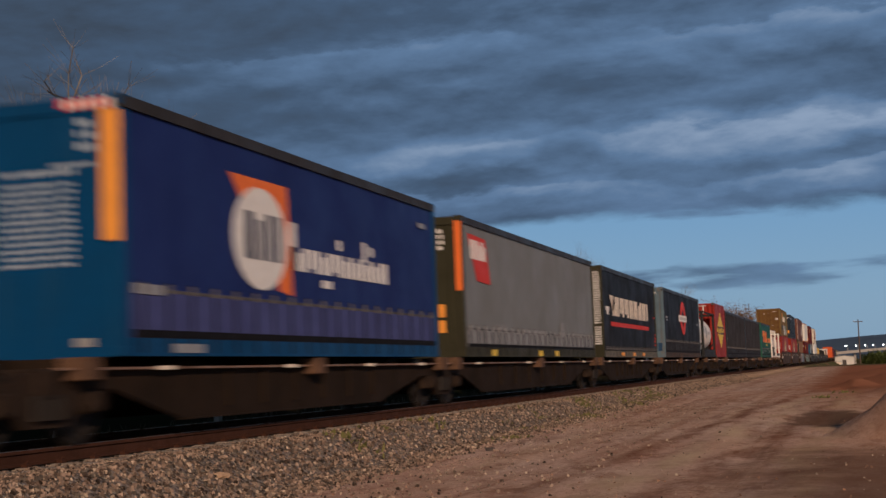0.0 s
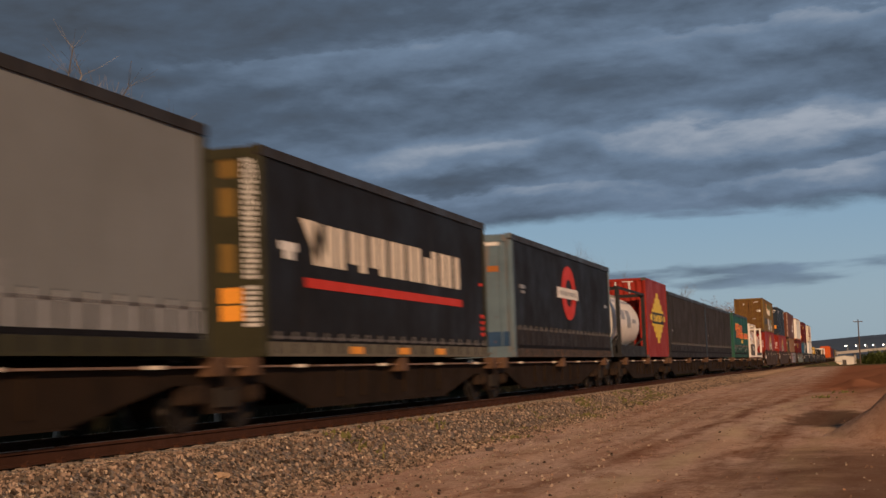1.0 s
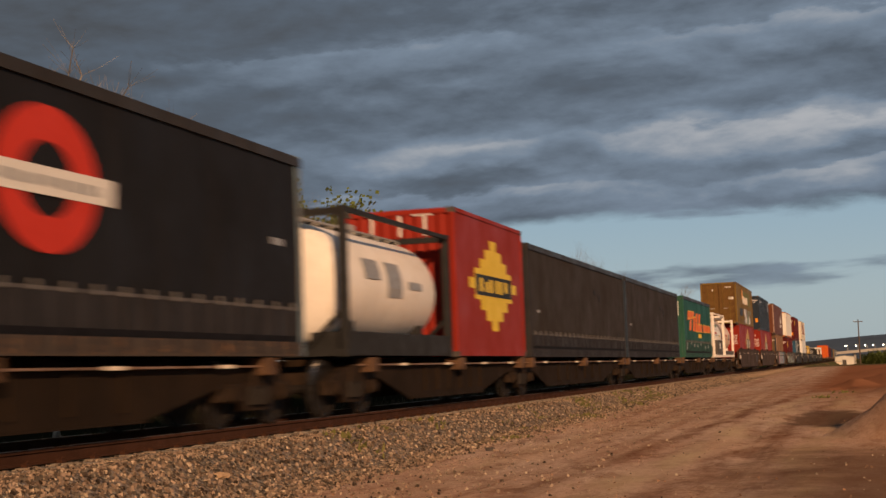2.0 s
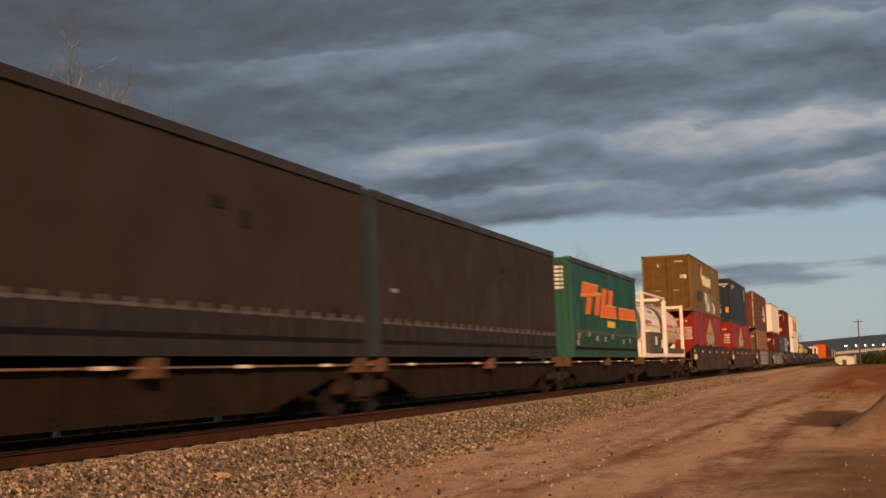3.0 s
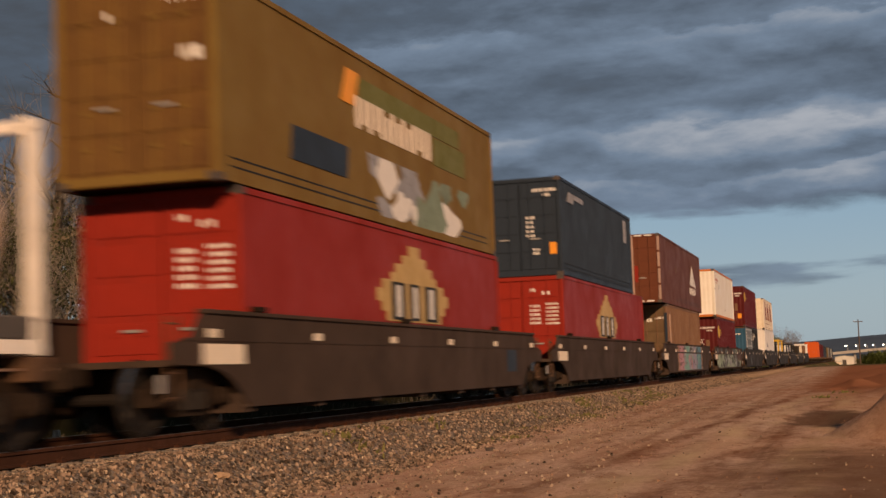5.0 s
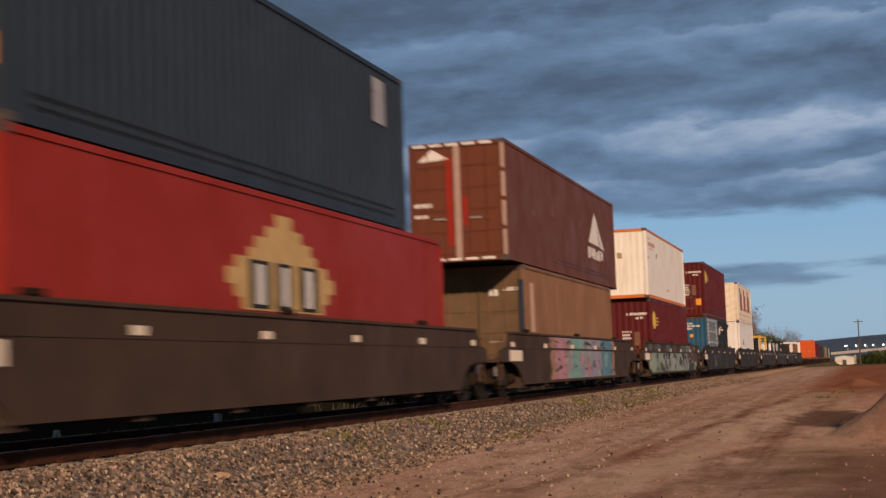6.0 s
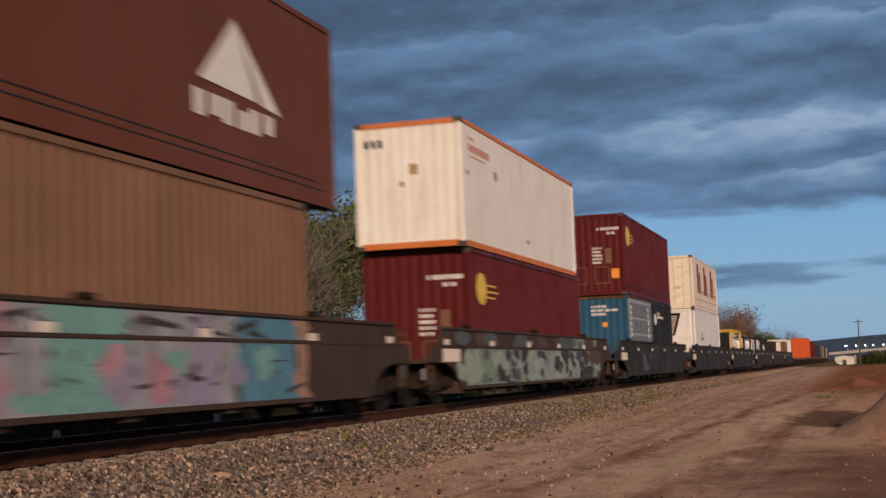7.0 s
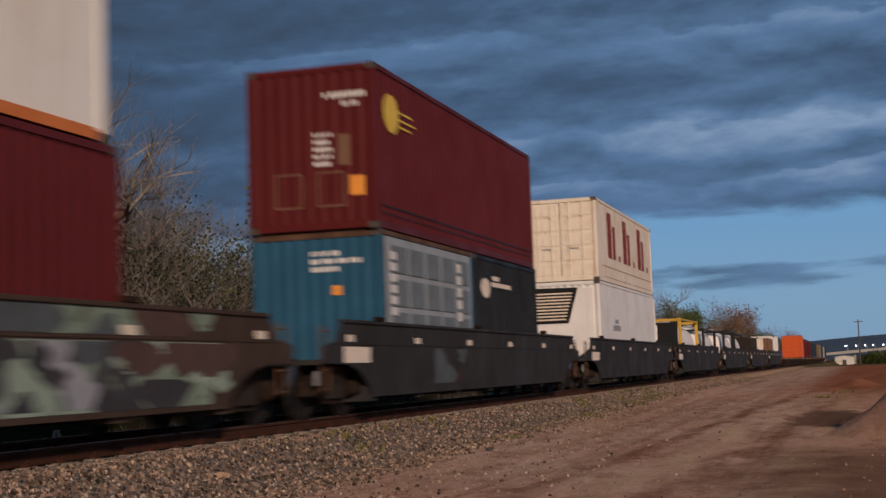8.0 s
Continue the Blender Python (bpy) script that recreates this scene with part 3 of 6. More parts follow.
def curtain_sider(label, y0, z0, L, H, curtain, end, rail, strap, skirt=0.75, buckle=None):
    root = tagged(new("curtain_sided_container"), label, "container", "containers on the train")
    for s in (1, -1):
        # the curtain: a taut sheet that ripples slightly between its straps
        bm = bmesh.new()
        ny, nz = int(L / 0.16), 8
        grid = []
        for j in range(nz + 1):
            v = j / nz
            row = []
            for i in range(ny + 1):
                y = 0.14 + (L - 0.28) * i / ny
                w = 0.012 * noise.noise((y * 1.1, v * 1.3, y0)) + 0.004 * math.sin(y * 9.5) * (1 - v)
                row.append(bm.verts.new((s * (HW - 0.022 + w), y, 0.20 + (H - 0.34) * v)))
            grid.append(row)
        for j in range(nz):
            for i in range(ny):
                bm.faces.new((grid[j][i], grid[j][i + 1], grid[j + 1][i + 1], grid[j + 1][i]))
        c = part("curtain", bm, curtain, root, smooth=True)
        part("bottom_rail", boxed(min(s * (HW - 0.06), s * (HW + 0.004)), max(s * (HW - 0.06), s * (HW + 0.004)), 0.13, L - 0.13, 0.0, 0.21), rail, root)
        bm = boxed(min(s * (HW - 0.10), s * (HW + 0.012)), max(s * (HW - 0.10), s * (HW + 0.012)), 0.0, L, H - 0.16, H - 0.03)
        box(bm, min(s * (HW - 0.10), s * (HW - 0.03)), max(s * (HW - 0.10), s * (HW - 0.03)), 0.0, L, H - 0.03, H)
        part("top_rail", bm, m_toprail, root)
        for ya, yb in ((0.0, 0.15), (L - 0.15, L)):
            part("corner_post", boxed(min(s * (HW - 0.13), s * HW), max(s * (HW - 0.13), s * HW), ya, yb, 0.0, H - 0.16, bevel=0.01), end, root)
        # the strap band along the foot, each strap with its buckle
        bm = boxed(min(s * (HW - 0.012), s * (HW - 0.002)), max(s * (HW - 0.012), s * (HW - 0.002)), 0.20, L - 0.20, 0.20, skirt)
        part("skirt", bm, strap, root)
        # dark strip between the strap band and the bottom rail
        part("hem", boxed(min(s * (HW - 0.002), s * (HW + 0.001)), max(s * (HW - 0.002), s * (HW + 0.001)), 0.22, L - 0.22, 0.212, 0.212 + 0.12 * skirt), m_hem, root)
        part("webbing", boxed(min(s * (HW - 0.002), s * (HW + 0.002)), max(s * (HW - 0.002), s * (HW + 0.002)), 0.22, L - 0.22, skirt - 0.045, skirt - 0.005), m_webbing, root, "worn pale webbing line")
        if s > 0:
            src = src2 = None
            n = int(L / 0.62)
            for k in range(n):
                y = 0.45 + (L - 0.9) * k / (n - 1)
                if src is None:
                    src = part("strap", boxed(HW, HW + 0.006, -0.035, 0.035, 0.04, skirt + 0.08), m_strapdark, root)
                    src.location = (0, y, 0)
                    bm = boxed(HW + 0.006, HW + 0.026, -0.04, 0.04, skirt - 0.06, skirt + 0.06, bevel=0.006)
                    src2 = part("buckle", bm, buckle or m_buckle, root)
                    src2.location = (0, y, 0)
                else:
                    shared("strap", src, root, pose(0, y, 0))
                    shared("buckle", src2, root, pose(0, y, 0))
    part("roof", boxed(-HW + 0.03, HW - 0.03, 0.02, L - 0.02, H - 0.05, H - 0.015), m_toprail, root)
    part("floor", boxed(-HW + 0.02, HW - 0.02, 0.02, L - 0.02, 0.03, 0.16), m_black, root)
    bm = boxed(-HW + 0.12, HW - 0.12, 0.035, 0.07, 0.06, H - 0.12)
    part("end_wall", bm, end, root)
    part("end_header", boxed(-HW + 0.12, HW - 0.12, 0.0, 0.07, H - 0.19, H - 0.02), end, root)
    part("end_sill", boxed(-HW + 0.12, HW - 0.12, 0.0, 0.07, 0.0, 0.26), end, root)
    for x in (-0.9, -0.35, 0.35, 0.9):
        bm = bmesh.new()
        tube(bm, (x, 0.022, 0.05), (x, 0.022, H - 0.08), 0.016, n=6)
        part("lock_rod", bm, end, root)
    part("far_wall", boxed(-HW + 0.12, HW - 0.12, L - 0.07, L - 0.035, 0.0, H - 0.03), end, root)
    castings(root, L, H, end)
    return mover(root, y0, z0)


def tank_container(label, y0, z0, L, H, frame_paint, shell, cx=0.0, radius=1.05, belly=None, top_beams=True):
    root = tagged(new("tank_container"), label, "tank container", "containers on the train")
    for y in (0.0, L - 0.14):
        for s in (1, -1):
            part("post", boxed(min(s * (HW - 0.14), s * HW), max(s * (HW - 0.14), s * HW), y, y + 0.14, 0.10, H - 0.10, bevel=0.012), frame_paint, root)
        for z in (0.02, H - 0.14):
            part("cross_beam", boxed(-HW + 0.14, HW - 0.14, y + 0.02, y + 0.12, z, z + 0.12), frame_paint, root)
        for s in (1, -1) if top_beams else ():
            bm = bmesh.new()
            tube(bm, (s * (HW - 0.12), y + 0.07, 0.75), (s * 0.45, y + 0.07, 0.14), 0.045, n=6)
            part("brace", bm, frame_paint, root)
    for s in (1, -1):
        part("bottom_beam", boxed(min(s * (HW - 0.10), s * (HW - 0.01)), max(s * (HW - 0.10), s * (HW - 0.01)), 0.14, L - 0.14, 0.02, 0.16), frame_paint, root)
        if top_beams:
            part("top_beam", boxed(min(s * (HW - 0.07), s * HW), max(s * (HW - 0.07), s * HW), 0.14, L - 0.14, H - 0.10, H - 0.02), frame_paint, root)
    zc = 0.22 + radius
    prof = [(0.02, 0.16)]
    for k in range(1, 8):
        a = k / 7 * math.pi / 2
        prof.append((radius * math.sin(a) ** 0.8, 0.16 + 0.42 * (1 - math.cos(a))))
    mid = [(radius, 0.6), (radius, L / 2)]
    prof = prof + mid + [(r, L - y) for r, y in prof[::-1]]
    bm = bmesh.new()
    lathe(bm, prof, (cx, 0, zc), 36)
    part("tank", bm, shell, root, smooth=True)
    bm = boxed(-0.28, 0.28, 0.5, L - 0.5, zc + radius + 0.03, zc + radius + 0.06)
    for k in range(9):
        y = 0.5 + (L - 1.0) * k / 8
        box(bm, -0.3, 0.3, y - 0.02, y + 0.02, zc + radius - 0.03, zc + radius + 0.03)
    part("walkway", bm, m_galv, root)
    bm = bmesh.new()
    tube(bm, (0, L / 2, zc + radius - 0.05), (0, L / 2, zc + radius + 0.16), 0.27, n=16)
    part("manhole", bm, m_galv, root)
    for y in (0.95, L - 1.2):
        part("saddle", boxed(-0.9, 0.9, y, y + 0.22, 0.05, 0.62), belly or frame_paint, root)
    castings(root, L, H, frame_paint)
    return mover(root, y0, z0)


def wheelset(root, y):
    """Two flanged wheels on an axle, with their bright treads."""
    r = 0.46
    bm = bmesh.new()
    tube(bm, (-0.85, y, r), (0.85, y, r), 0.075, n=10)
    for s in (1, -1):
        prof = [(0.10, s * 0.66), (0.36, s * 0.69), (r + 0.026, s * 0.68), (r + 0.026, s * 0.71), (r - 0.006, s * 0.735), (r - 0.006, s * 0.822), (0.40, s * 0.825), (0.34, s * 0.77), (0.14, s * 0.79), (0.10, s * 0.80)]
        n = 28
        rings = [[bm.verts.new((x, y + rr * math.cos(k * math.tau / n), r + rr * math.sin(k * math.tau / n))) for k in range(n)] for rr, x in prof]
        for a, b in zip(rings, rings[1:]):
            for k in range(n):
                bm.faces.new((a[k], a[(k + 1) % n], b[(k + 1) % n], b[k]))
    bmesh.ops.recalc_face_normals(bm, faces=bm.faces[:])
    w = part("wheelset", bm, m_wheel, root, smooth=False)
    for s in (1, -1):
        bm = bmesh.new()
        tube(bm, (s * 0.735, y, r), (s * 0.812, y, r), r, n=40, cap=False)
        part("tread", bm, m_tread, w, "bright rolled steel tread")
    return w


BOGIE = {}


def bogie(root, y, paint=None):
    """A three-piece freight bogie: side frames, bolster, springs, two wheelsets."""
    key = "src"
    if key in BOGIE:
        for name, src, sub in BOGIE[key]:
            o = shared(name, src, root, pose(0, y, 0))
            for nm, sc in sub:
                shared(nm, sc, o, Matrix())
        return
    holder = []
    for s in (1, -1):
        bm = bmesh.new()
        out = [(-1.18, 0.36), (-1.18, 0.58), (-0.98, 0.64), (-0.42, 0.80), (0.42, 0.80), (0.98, 0.64), (1.18, 0.58), (1.18, 0.36), (0.74, 0.36),
               (0.66, 0.46), (0.40, 0.22), (-0.40, 0.22), (-0.66, 0.46), (-0.74, 0.36)]
        prism(bm, out, 0, s * 0.92 - 0.07, s * 0.92 + 0.07)
        holder.append(("side_frame", part("side_frame", bm, m_bogie, root), []))
        bm = bmesh.new()
        for yy in (-0.24, -0.08, 0.08, 0.24):
            tube(bm, (s * 1.0, yy, 0.30), (s * 1.0, yy, 0.56), 0.07, n=8)
        holder.append(("spring_nest", part("spring_nest", bm, m_wheel, root), []))
        for yy in (-0.875, 0.875):
            bm = boxed(min(s * 0.88, s * 1.05), max(s * 0.88, s * 1.05), yy - 0.14, yy + 0.14, 0.34, 0.60, bevel=0.03)
            tube(bm, (s * 1.05, yy, 0.46), (s * 1.10, yy, 0.46), 0.10, n=12)
            holder.append(("axle_box", part("axle_box", bm, m_bogie, root), []))
    holder.append(("bolster", part("bolster", boxed(-1.05, 1.05, -0.21, 0.21, 0.50, 0.84, bevel=0.03), m_bogie, root), []))
    for yy in (-0.875, 0.875):
        w = wheelset(root, yy)
        holder.append(("wheelset", w, [("tread", c) for c in w.children]))
    BOGIE[key] = holder
    for _, o, _ in holder:
        o.location = (0, y, 0)


def coupler(root, y, d):
    bm = boxed(-0.11, 0.11, min(y, y + d), max(y, y + d), 0.62, 0.86, bevel=0.03)
    box(bm, -0.18, 0.18, y + d - 0.12, y + d + 0.12, 0.58, 0.92, bevel=0.04)
    part("coupler", bm, m_bogie, root)


def flat_wagon(y0, y1, far_bogie=None):
    """One skeletal platform of an articulated container wagon, with its fish-bellied side sills."""
    L = y1 - y0
    root = tagged(new("flat_wagon"), "grimy brown skeletal container wagon with fish-bellied sills", "wagon", "flat wagons of the train")
    for s in (1, -1):
        out = [(0.25, 0.82), (L - 0.25, 0.82), (L - 0.25, 0.62), (L - 1.5, 0.60), (L - 3.9, 0.20), (3.0, 0.20), (1.3, 0.60), (0.25, 0.62)]
        bm = bmesh.new()
        prism(bm, out, 0, s * 0.98 - 0.015, s * 0.98 + 0.015)
        for k in range(1, 7):
            y = 3.2 + (L - 6.4) * k / 7
            box(bm, min(s * 0.995, s * 1.04), max(s * 0.995, s * 1.04), y - 0.03, y + 0.03, 0.32, 0.80)
        part("side_sill", bm, m_steel, root)
        # the pale colour puts a sunlit highlight along the flange
        bm = boxed(min(s * 0.92, s * 1.10), max(s * 0.92, s * 1.10), 0.15, L - 0.15, 0.817, 0.845)
        part("top_flange", bm, m_edge, root, "steel flange with its bright highlight painted in")
        part("bottom_flange", boxed(min(s * 0.92, s * 1.06), max(s * 0.92, s * 1.06), 3.0, L - 3.9, 0.185, 0.205), m_steel, root)
        for y in (0.35, L / 2 - 0.2, L - 0.75):
            bm = boxed(min(s * 0.9, s * 1.21), max(s * 0.9, s * 1.21), y, y + 0.4, 0.70, 0.955, bevel=0.015)
            part("twistlock_bracket", bm, m_bracket, root)
        for y in (2.2, L * 0.42, L * 0.66, L * 0.86):
            part("marker", boxed(min(s * 1.10, s * 1.112), max(s * 1.10, s * 1.112), y, y + 0.42, 0.807, 0.855), m_cream, root, "pale reflective marker strip")
    bm = boxed(-0.25, 0.25, 0.1, L - 0.1, 0.42, 0.955)
    part("centre_sill", bm, m_steel, root)
    bearer = None
    for k in range(6):
        y = 0.6 + (L - 1.2) * k / 5
        for x in (-0.61, 0.61):
            if bearer is None:
                bearer = part("cross_bearer", boxed(-0.35, 0.35, -0.08, 0.08, 0.62, 0.95), m_steel, root)
                bearer.location = (x, y, 0)
            else:
                shared("cross_bearer", bearer, root, pose(x, y, 0))
    bm = bmesh.new()
    tube(bm, (0.55, 3.9, 0.52), (0.55, 5.1, 0.52), 0.19, n=12)
    tube(bm, (-0.4, L - 5.4, 0.50), (-0.4, L - 4.6, 0.50), 0.14, n=12)
    tube(bm, (0.75, 2.2, 0.60), (0.75, L - 2.2, 0.60), 0.025, n=6)
    part("brake_gear", bm, m_wheel, root)
    bogie(root, 0.0)
    if far_bogie is not None:
        bogie(root, far_bogie - y0)
        coupler(root, L - 0.2, 0.5)
    return mover(root, y0, 0.0)


def well_wagon(y0, L, paint, label, graffiti=None):
    root = tagged(new("well_wagon"), label, "wagon", "well wagons of the train")
    for s in (1, -1):
        out = [(0.0, 0.86), (0.0, 1.12), (0.55, 1.20), (0.85, 1.53), (L - 0.85, 1.53), (L - 0.55, 1.20), (L, 1.12), (L, 0.86), (L - 1.0, 0.84), (L - 1.45, 0.76), (L - 1.75, 0.64), (L - 2.0, 0.48), (L - 2.2, 0.32),
               (2.2, 0.32), (2.0, 0.48), (1.75, 0.64), (1.45, 0.76), (1.0, 0.84)]
        bm = bmesh.new()
        prism(bm, out, 0, s * 1.245, s * 1.275)
        part("side_wall", bm, paint, root)
        part("top_chord", boxed(min(s * 1.20, s * 1.31), max(s * 1.20, s * 1.31), 0.85, L - 0.85, 1.50, 1.56, bevel=0.01), paint, root)
        part("waist_rib", boxed(min(s * 1.275, s * 1.287), max(s * 1.275, s * 1.287), 0.3, L - 0.3, 1.155, 1.185), paint, root)
        part("bottom_chord", boxed(min(s * 1.05, s * 1.29), max(s * 1.05, s * 1.29), 2.2, L - 2.2, 0.29, 0.35), paint, root)
        if s > 0:
            for k in range(6):
                y = 1.0 + (L - 2.3) * k / 5
                part("marker", boxed(1.28, 1.292, y, y + 0.30, 1.20, 1.31), m_cream, root, "pale reflective marker")
            part("number_panel", boxed(1.28, 1.284, 0.85, 2.1, 0.86, 1.12), m_cream, root, "pale panel of plain bars")
            for k in range(3):
                y = L * (0.12 + 0.32 * k)
                part("locking_block", boxed(1.22, 1.33, y, y + 0.36, 1.56, 1.64, bevel=0.015), m_steel, root)
    for ya, yb in ((0.0, 2.05), (L - 2.05, L)):
        part("end_platform", boxed(-1.24, 1.24, ya, yb, 0.84, 0.92), paint, root)
    for ya in (0.04, L - 0.08):
        bm = bmesh.new()
        for yy in (0.0, 0.34):
            tube(bm, (1.20, ya + (yy if ya < 1 else -yy), 0.42), (1.20, ya + (yy if ya < 1 else -yy), 1.45), 0.016, n=6)
        for z in (0.46, 0.76, 1.06, 1.36):
            tube(bm, (1.20, ya, z), (1.20, ya + (0.34 if ya < 1 else -0.34), z), 0.014, n=6)
        part("ladder", bm, m_bracket, root)
    part("hose_plate", boxed(1.12, 1.14, -0.06, 0.10, 0.52, 0.74), m_galv, root, "pale brake hose plate")
    for ya in (2.05, L - 2.12):
        part("bulkhead", boxed(-1.24, 1.24, ya, ya + 0.07, 0.22, 0.92), paint, root)
    for k in range(7):
        y = 2.3 + (L - 4.6) * k / 6
        part("floor_beam", boxed(-1.24, 1.24, y - 0.15, y + 0.15, 0.22, 0.29), paint, root)
    bogie(root, 1.12)
    bogie(root, L - 1.12)
    coupler(root, 0.1, -0.55)
    coupler(root, L - 0.1, 0.55)
    if graffiti:
        graffiti(root, L)
    return mover(root, y0, 0.0)


# ---- paints of the train ----
m_toprail = mat("dull_dark_roof_rail", (0.040, 0.035, 0.031), 0.45, 0.1, scale=2, amount=0.7, streak=(0.10, 0.078, 0.06), streak_amount=0.4)
m_strapdark = mat("dark_webbing_strap", (0.016, 0.016, 0.020), 0.8, scale=6, amount=0.7)
m_buckle = mat("dusty_strap_buckle", (0.2, 0.19, 0.18), 0.6, 0.2, scale=9, amount=0.9)
m_navy = mat("navy_vinyl_curtain", (0.016, 0.028, 0.130), 0.5, scale=0.9, amount=0.5, streak=(0.022, 0.03, 0.09), streak_amount=0.25, bump=0.05)
m_navystrap = mat("faded_navy_strap", (0.072, 0.082, 0.22), 0.6, scale=2, amount=0.7)
m_teal = mat("teal_blue_painted_steel", (0.007, 0.054, 0.150), 0.5, scale=1.2, amount=0.5, streak=(0.02, 0.065, 0.125), streak_amount=0.4)
m_grey = mat("grey_vinyl_curtain", (0.190, 0.198, 0.196), 0.55, scale=0.7, amount=0.4, streak=(0.15, 0.148, 0.14), streak_amount=0.35, bump=0.05)
m_greystrap = mat("pale_grey_strap", (0.27, 0.275, 0.275), 0.6, scale=2, amount=0.8, streak=(0.10, 0.09, 0.08), streak_amount=0.5)
m_olive = mat("dark_olive_painted_steel", (0.044, 0.042, 0.024), 0.6, scale=1.5, amount=0.7, streak=(0.05, 0.045, 0.03), streak_amount=0.5)
m_char = mat("charcoal_vinyl_curtain", (0.0145, 0.0138, 0.0142), 0.55, scale=0.8, amount=0.6, streak=(0.035, 0.029, 0.025), streak_amount=0.4, bump=0.05)
m_brown = mat("dusty_brown_black_curtain", (0.041, 0.033, 0.026), 0.65, scale=0.8, amount=0.6, streak=(0.052, 0.039, 0.029), streak_amount=0.4, bump=0.05)
m_darkstrap = mat("dark_dusty_strap", (0.036, 0.035, 0.038), 0.7, scale=2, amount=0.8, streak=(0.075, 0.055, 0.038), streak_amount=0.4)
m_bluegrey = mat("rust_stained_blue_grey_steel", (0.125, 0.18, 0.215), 0.6, scale=1.2, amount=0.6, streak=(0.22, 0.12, 0.05), streak_amount=0.7, wear=(0.10, 0.05, 0.03), wear_at=0.66)
m_green = mat("green_vinyl_curtain", (0.015, 0.094, 0.072), 0.55, scale=0.8, amount=0.5, streak=(0.03, 0.07, 0.055), streak_amount=0.4, bump=0.05)
m_greenend = mat("green_painted_steel", (0.03, 0.110, 0.078), 0.5, scale=1.2, amount=0.6, streak=(0.10, 0.16, 0.11), streak_amount=0.5)
m_greenstrap = mat("grimy_green_strap", (0.03, 0.10, 0.08), 0.7, scale=2.5, amount=0.8, streak=(0.14, 0.14, 0.08), streak_amount=0.4)
m_redbox = mat("red_container_paint", (0.285, 0.028, 0.017), 0.5, scale=0.9, amount=0.5, streak=(0.22, 0.03, 0.025), streak_amount=0.5)
m_mustard = mat("faded_mustard_container_paint", (0.205, 0.135, 0.036), 0.6, dark=(0.14, 0.080, 0.024), scale=0.9, amount=0.7, streak=(0.17, 0.085, 0.03), streak_amount=0.6, wear=(0.13, 0.06, 0.03), wear_at=0.69)
m_slate = mat("dark_slate_blue_container_paint", (0.03, 0.042, 0.06), 0.5, scale=0.8, amount=0.5, streak=(0.03, 0.04, 0.055), streak_amount=0.4)
m_maroon = mat("brown_red_container_paint", (0.145, 0.050, 0.027), 0.55, dark=(0.085, 0.036, 0.021), scale=0.8, amount=0.5, streak=(0.12, 0.04, 0.03), streak_amount=0.5)
m_crimson = mat("dark_crimson_container_paint", (0.1, 0.016, 0.016), 0.5, scale=0.9, amount=0.5, streak=(0.09, 0.014, 0.016), streak_amount=0.4)
m_tan = mat("tan_container_paint", (0.215, 0.122, 0.072), 0.6, dark=(0.14, 0.078, 0.046), scale=0.7, amount=0.7, streak=(0.10, 0.062, 0.04), streak_amount=0.6)
m_ivory = mat("stained_ivory_container_paint", (0.84, 0.83, 0.77), 0.5, dark=(0.70, 0.64, 0.53), scale=0.8, amount=0.6, streak=(0.48, 0.36, 0.22), streak_amount=0.45)
m_ivrail = mat("orange_container_rail_paint", (0.62, 0.20, 0.05), 0.55, scale=3, amount=0.6, wear=RUST, wear_at=0.66)
m_blue20 = mat("faded_blue_container_paint", (0.035, 0.105, 0.180), 0.55, scale=1.0, amount=0.6, streak=(0.04, 0.10, 0.17), streak_amount=0.5, wear=RUST, wear_at=0.70)
m_silver = mat("silver_grey_panel_paint", (0.36, 0.39, 0.40), 0.5, 0.1, scale=1.5, amount=0.5, streak=(0.22, 0.22, 0.22), streak_amount=0.4)
m_black20 = mat("black_container_paint", (0.022, 0.023, 0.023), 0.5, scale=1.0, amount=0.6)
m_cream20 = mat("rust_streaked_cream_container_paint", (0.84, 0.77, 0.64), 0.55, dark=(0.66, 0.56, 0.40), scale=1.1, amount=0.7, streak=(0.34, 0.19, 0.08), streak_amount=0.55, wear=(0.24, 0.10, 0.04), wear_at=0.70)
m_reefer = mat("white_reefer_paint", (0.82, 0.8, 0.76), 0.45, scale=0.8, amount=0.4, streak=(0.55, 0.49, 0.40), streak_amount=0.4)
m_tankw = mat("white_tank_cladding", (0.85, 0.80, 0.73), 0.4, scale=0.8, amount=0.4, streak=(0.5, 0.40, 0.30), streak_amount=0.45)
m_tankp = mat("dusty_pink_cream_tank_cladding", (0.76, 0.57, 0.44), 0.45, scale=0.8, amount=0.6, streak=(0.55, 0.38, 0.26), streak_amount=0.5)
m_framew = mat("chipped_white_frame_paint", (0.85, 0.79, 0.71), 0.5, scale=3, amount=0.5, wear=RUST, wear_at=0.68)
m_frameb = mat("black_frame_paint", (0.03, 0.03, 0.03), 0.6, scale=3, amount=0.6)
m_framey = mat("yellow_frame_paint", (0.62, 0.40, 0.05), 0.5, scale=3, amount=0.6)
m_box = mat("grey_equipment_box_paint", (0.095, 0.085, 0.078), 0.6, scale=2, amount=0.5)
m_mustdoor = mat("rust_browned_mustard_door_paint", (0.165, 0.090, 0.028), 0.65, dark=(0.10, 0.050, 0.020), scale=1.6, amount=0.8, streak=(0.085, 0.050, 0.022), streak_amount=0.6, wear=(0.20, 0.15, 0.06), wear_at=0.66)
m_tandoor = mat("grimy_olive_tan_door_paint", (0.165, 0.110, 0.060), 0.65, dark=(0.095, 0.060, 0.035), scale=1.4, amount=0.8, streak=(0.085, 0.065, 0.036), streak_amount=0.7)
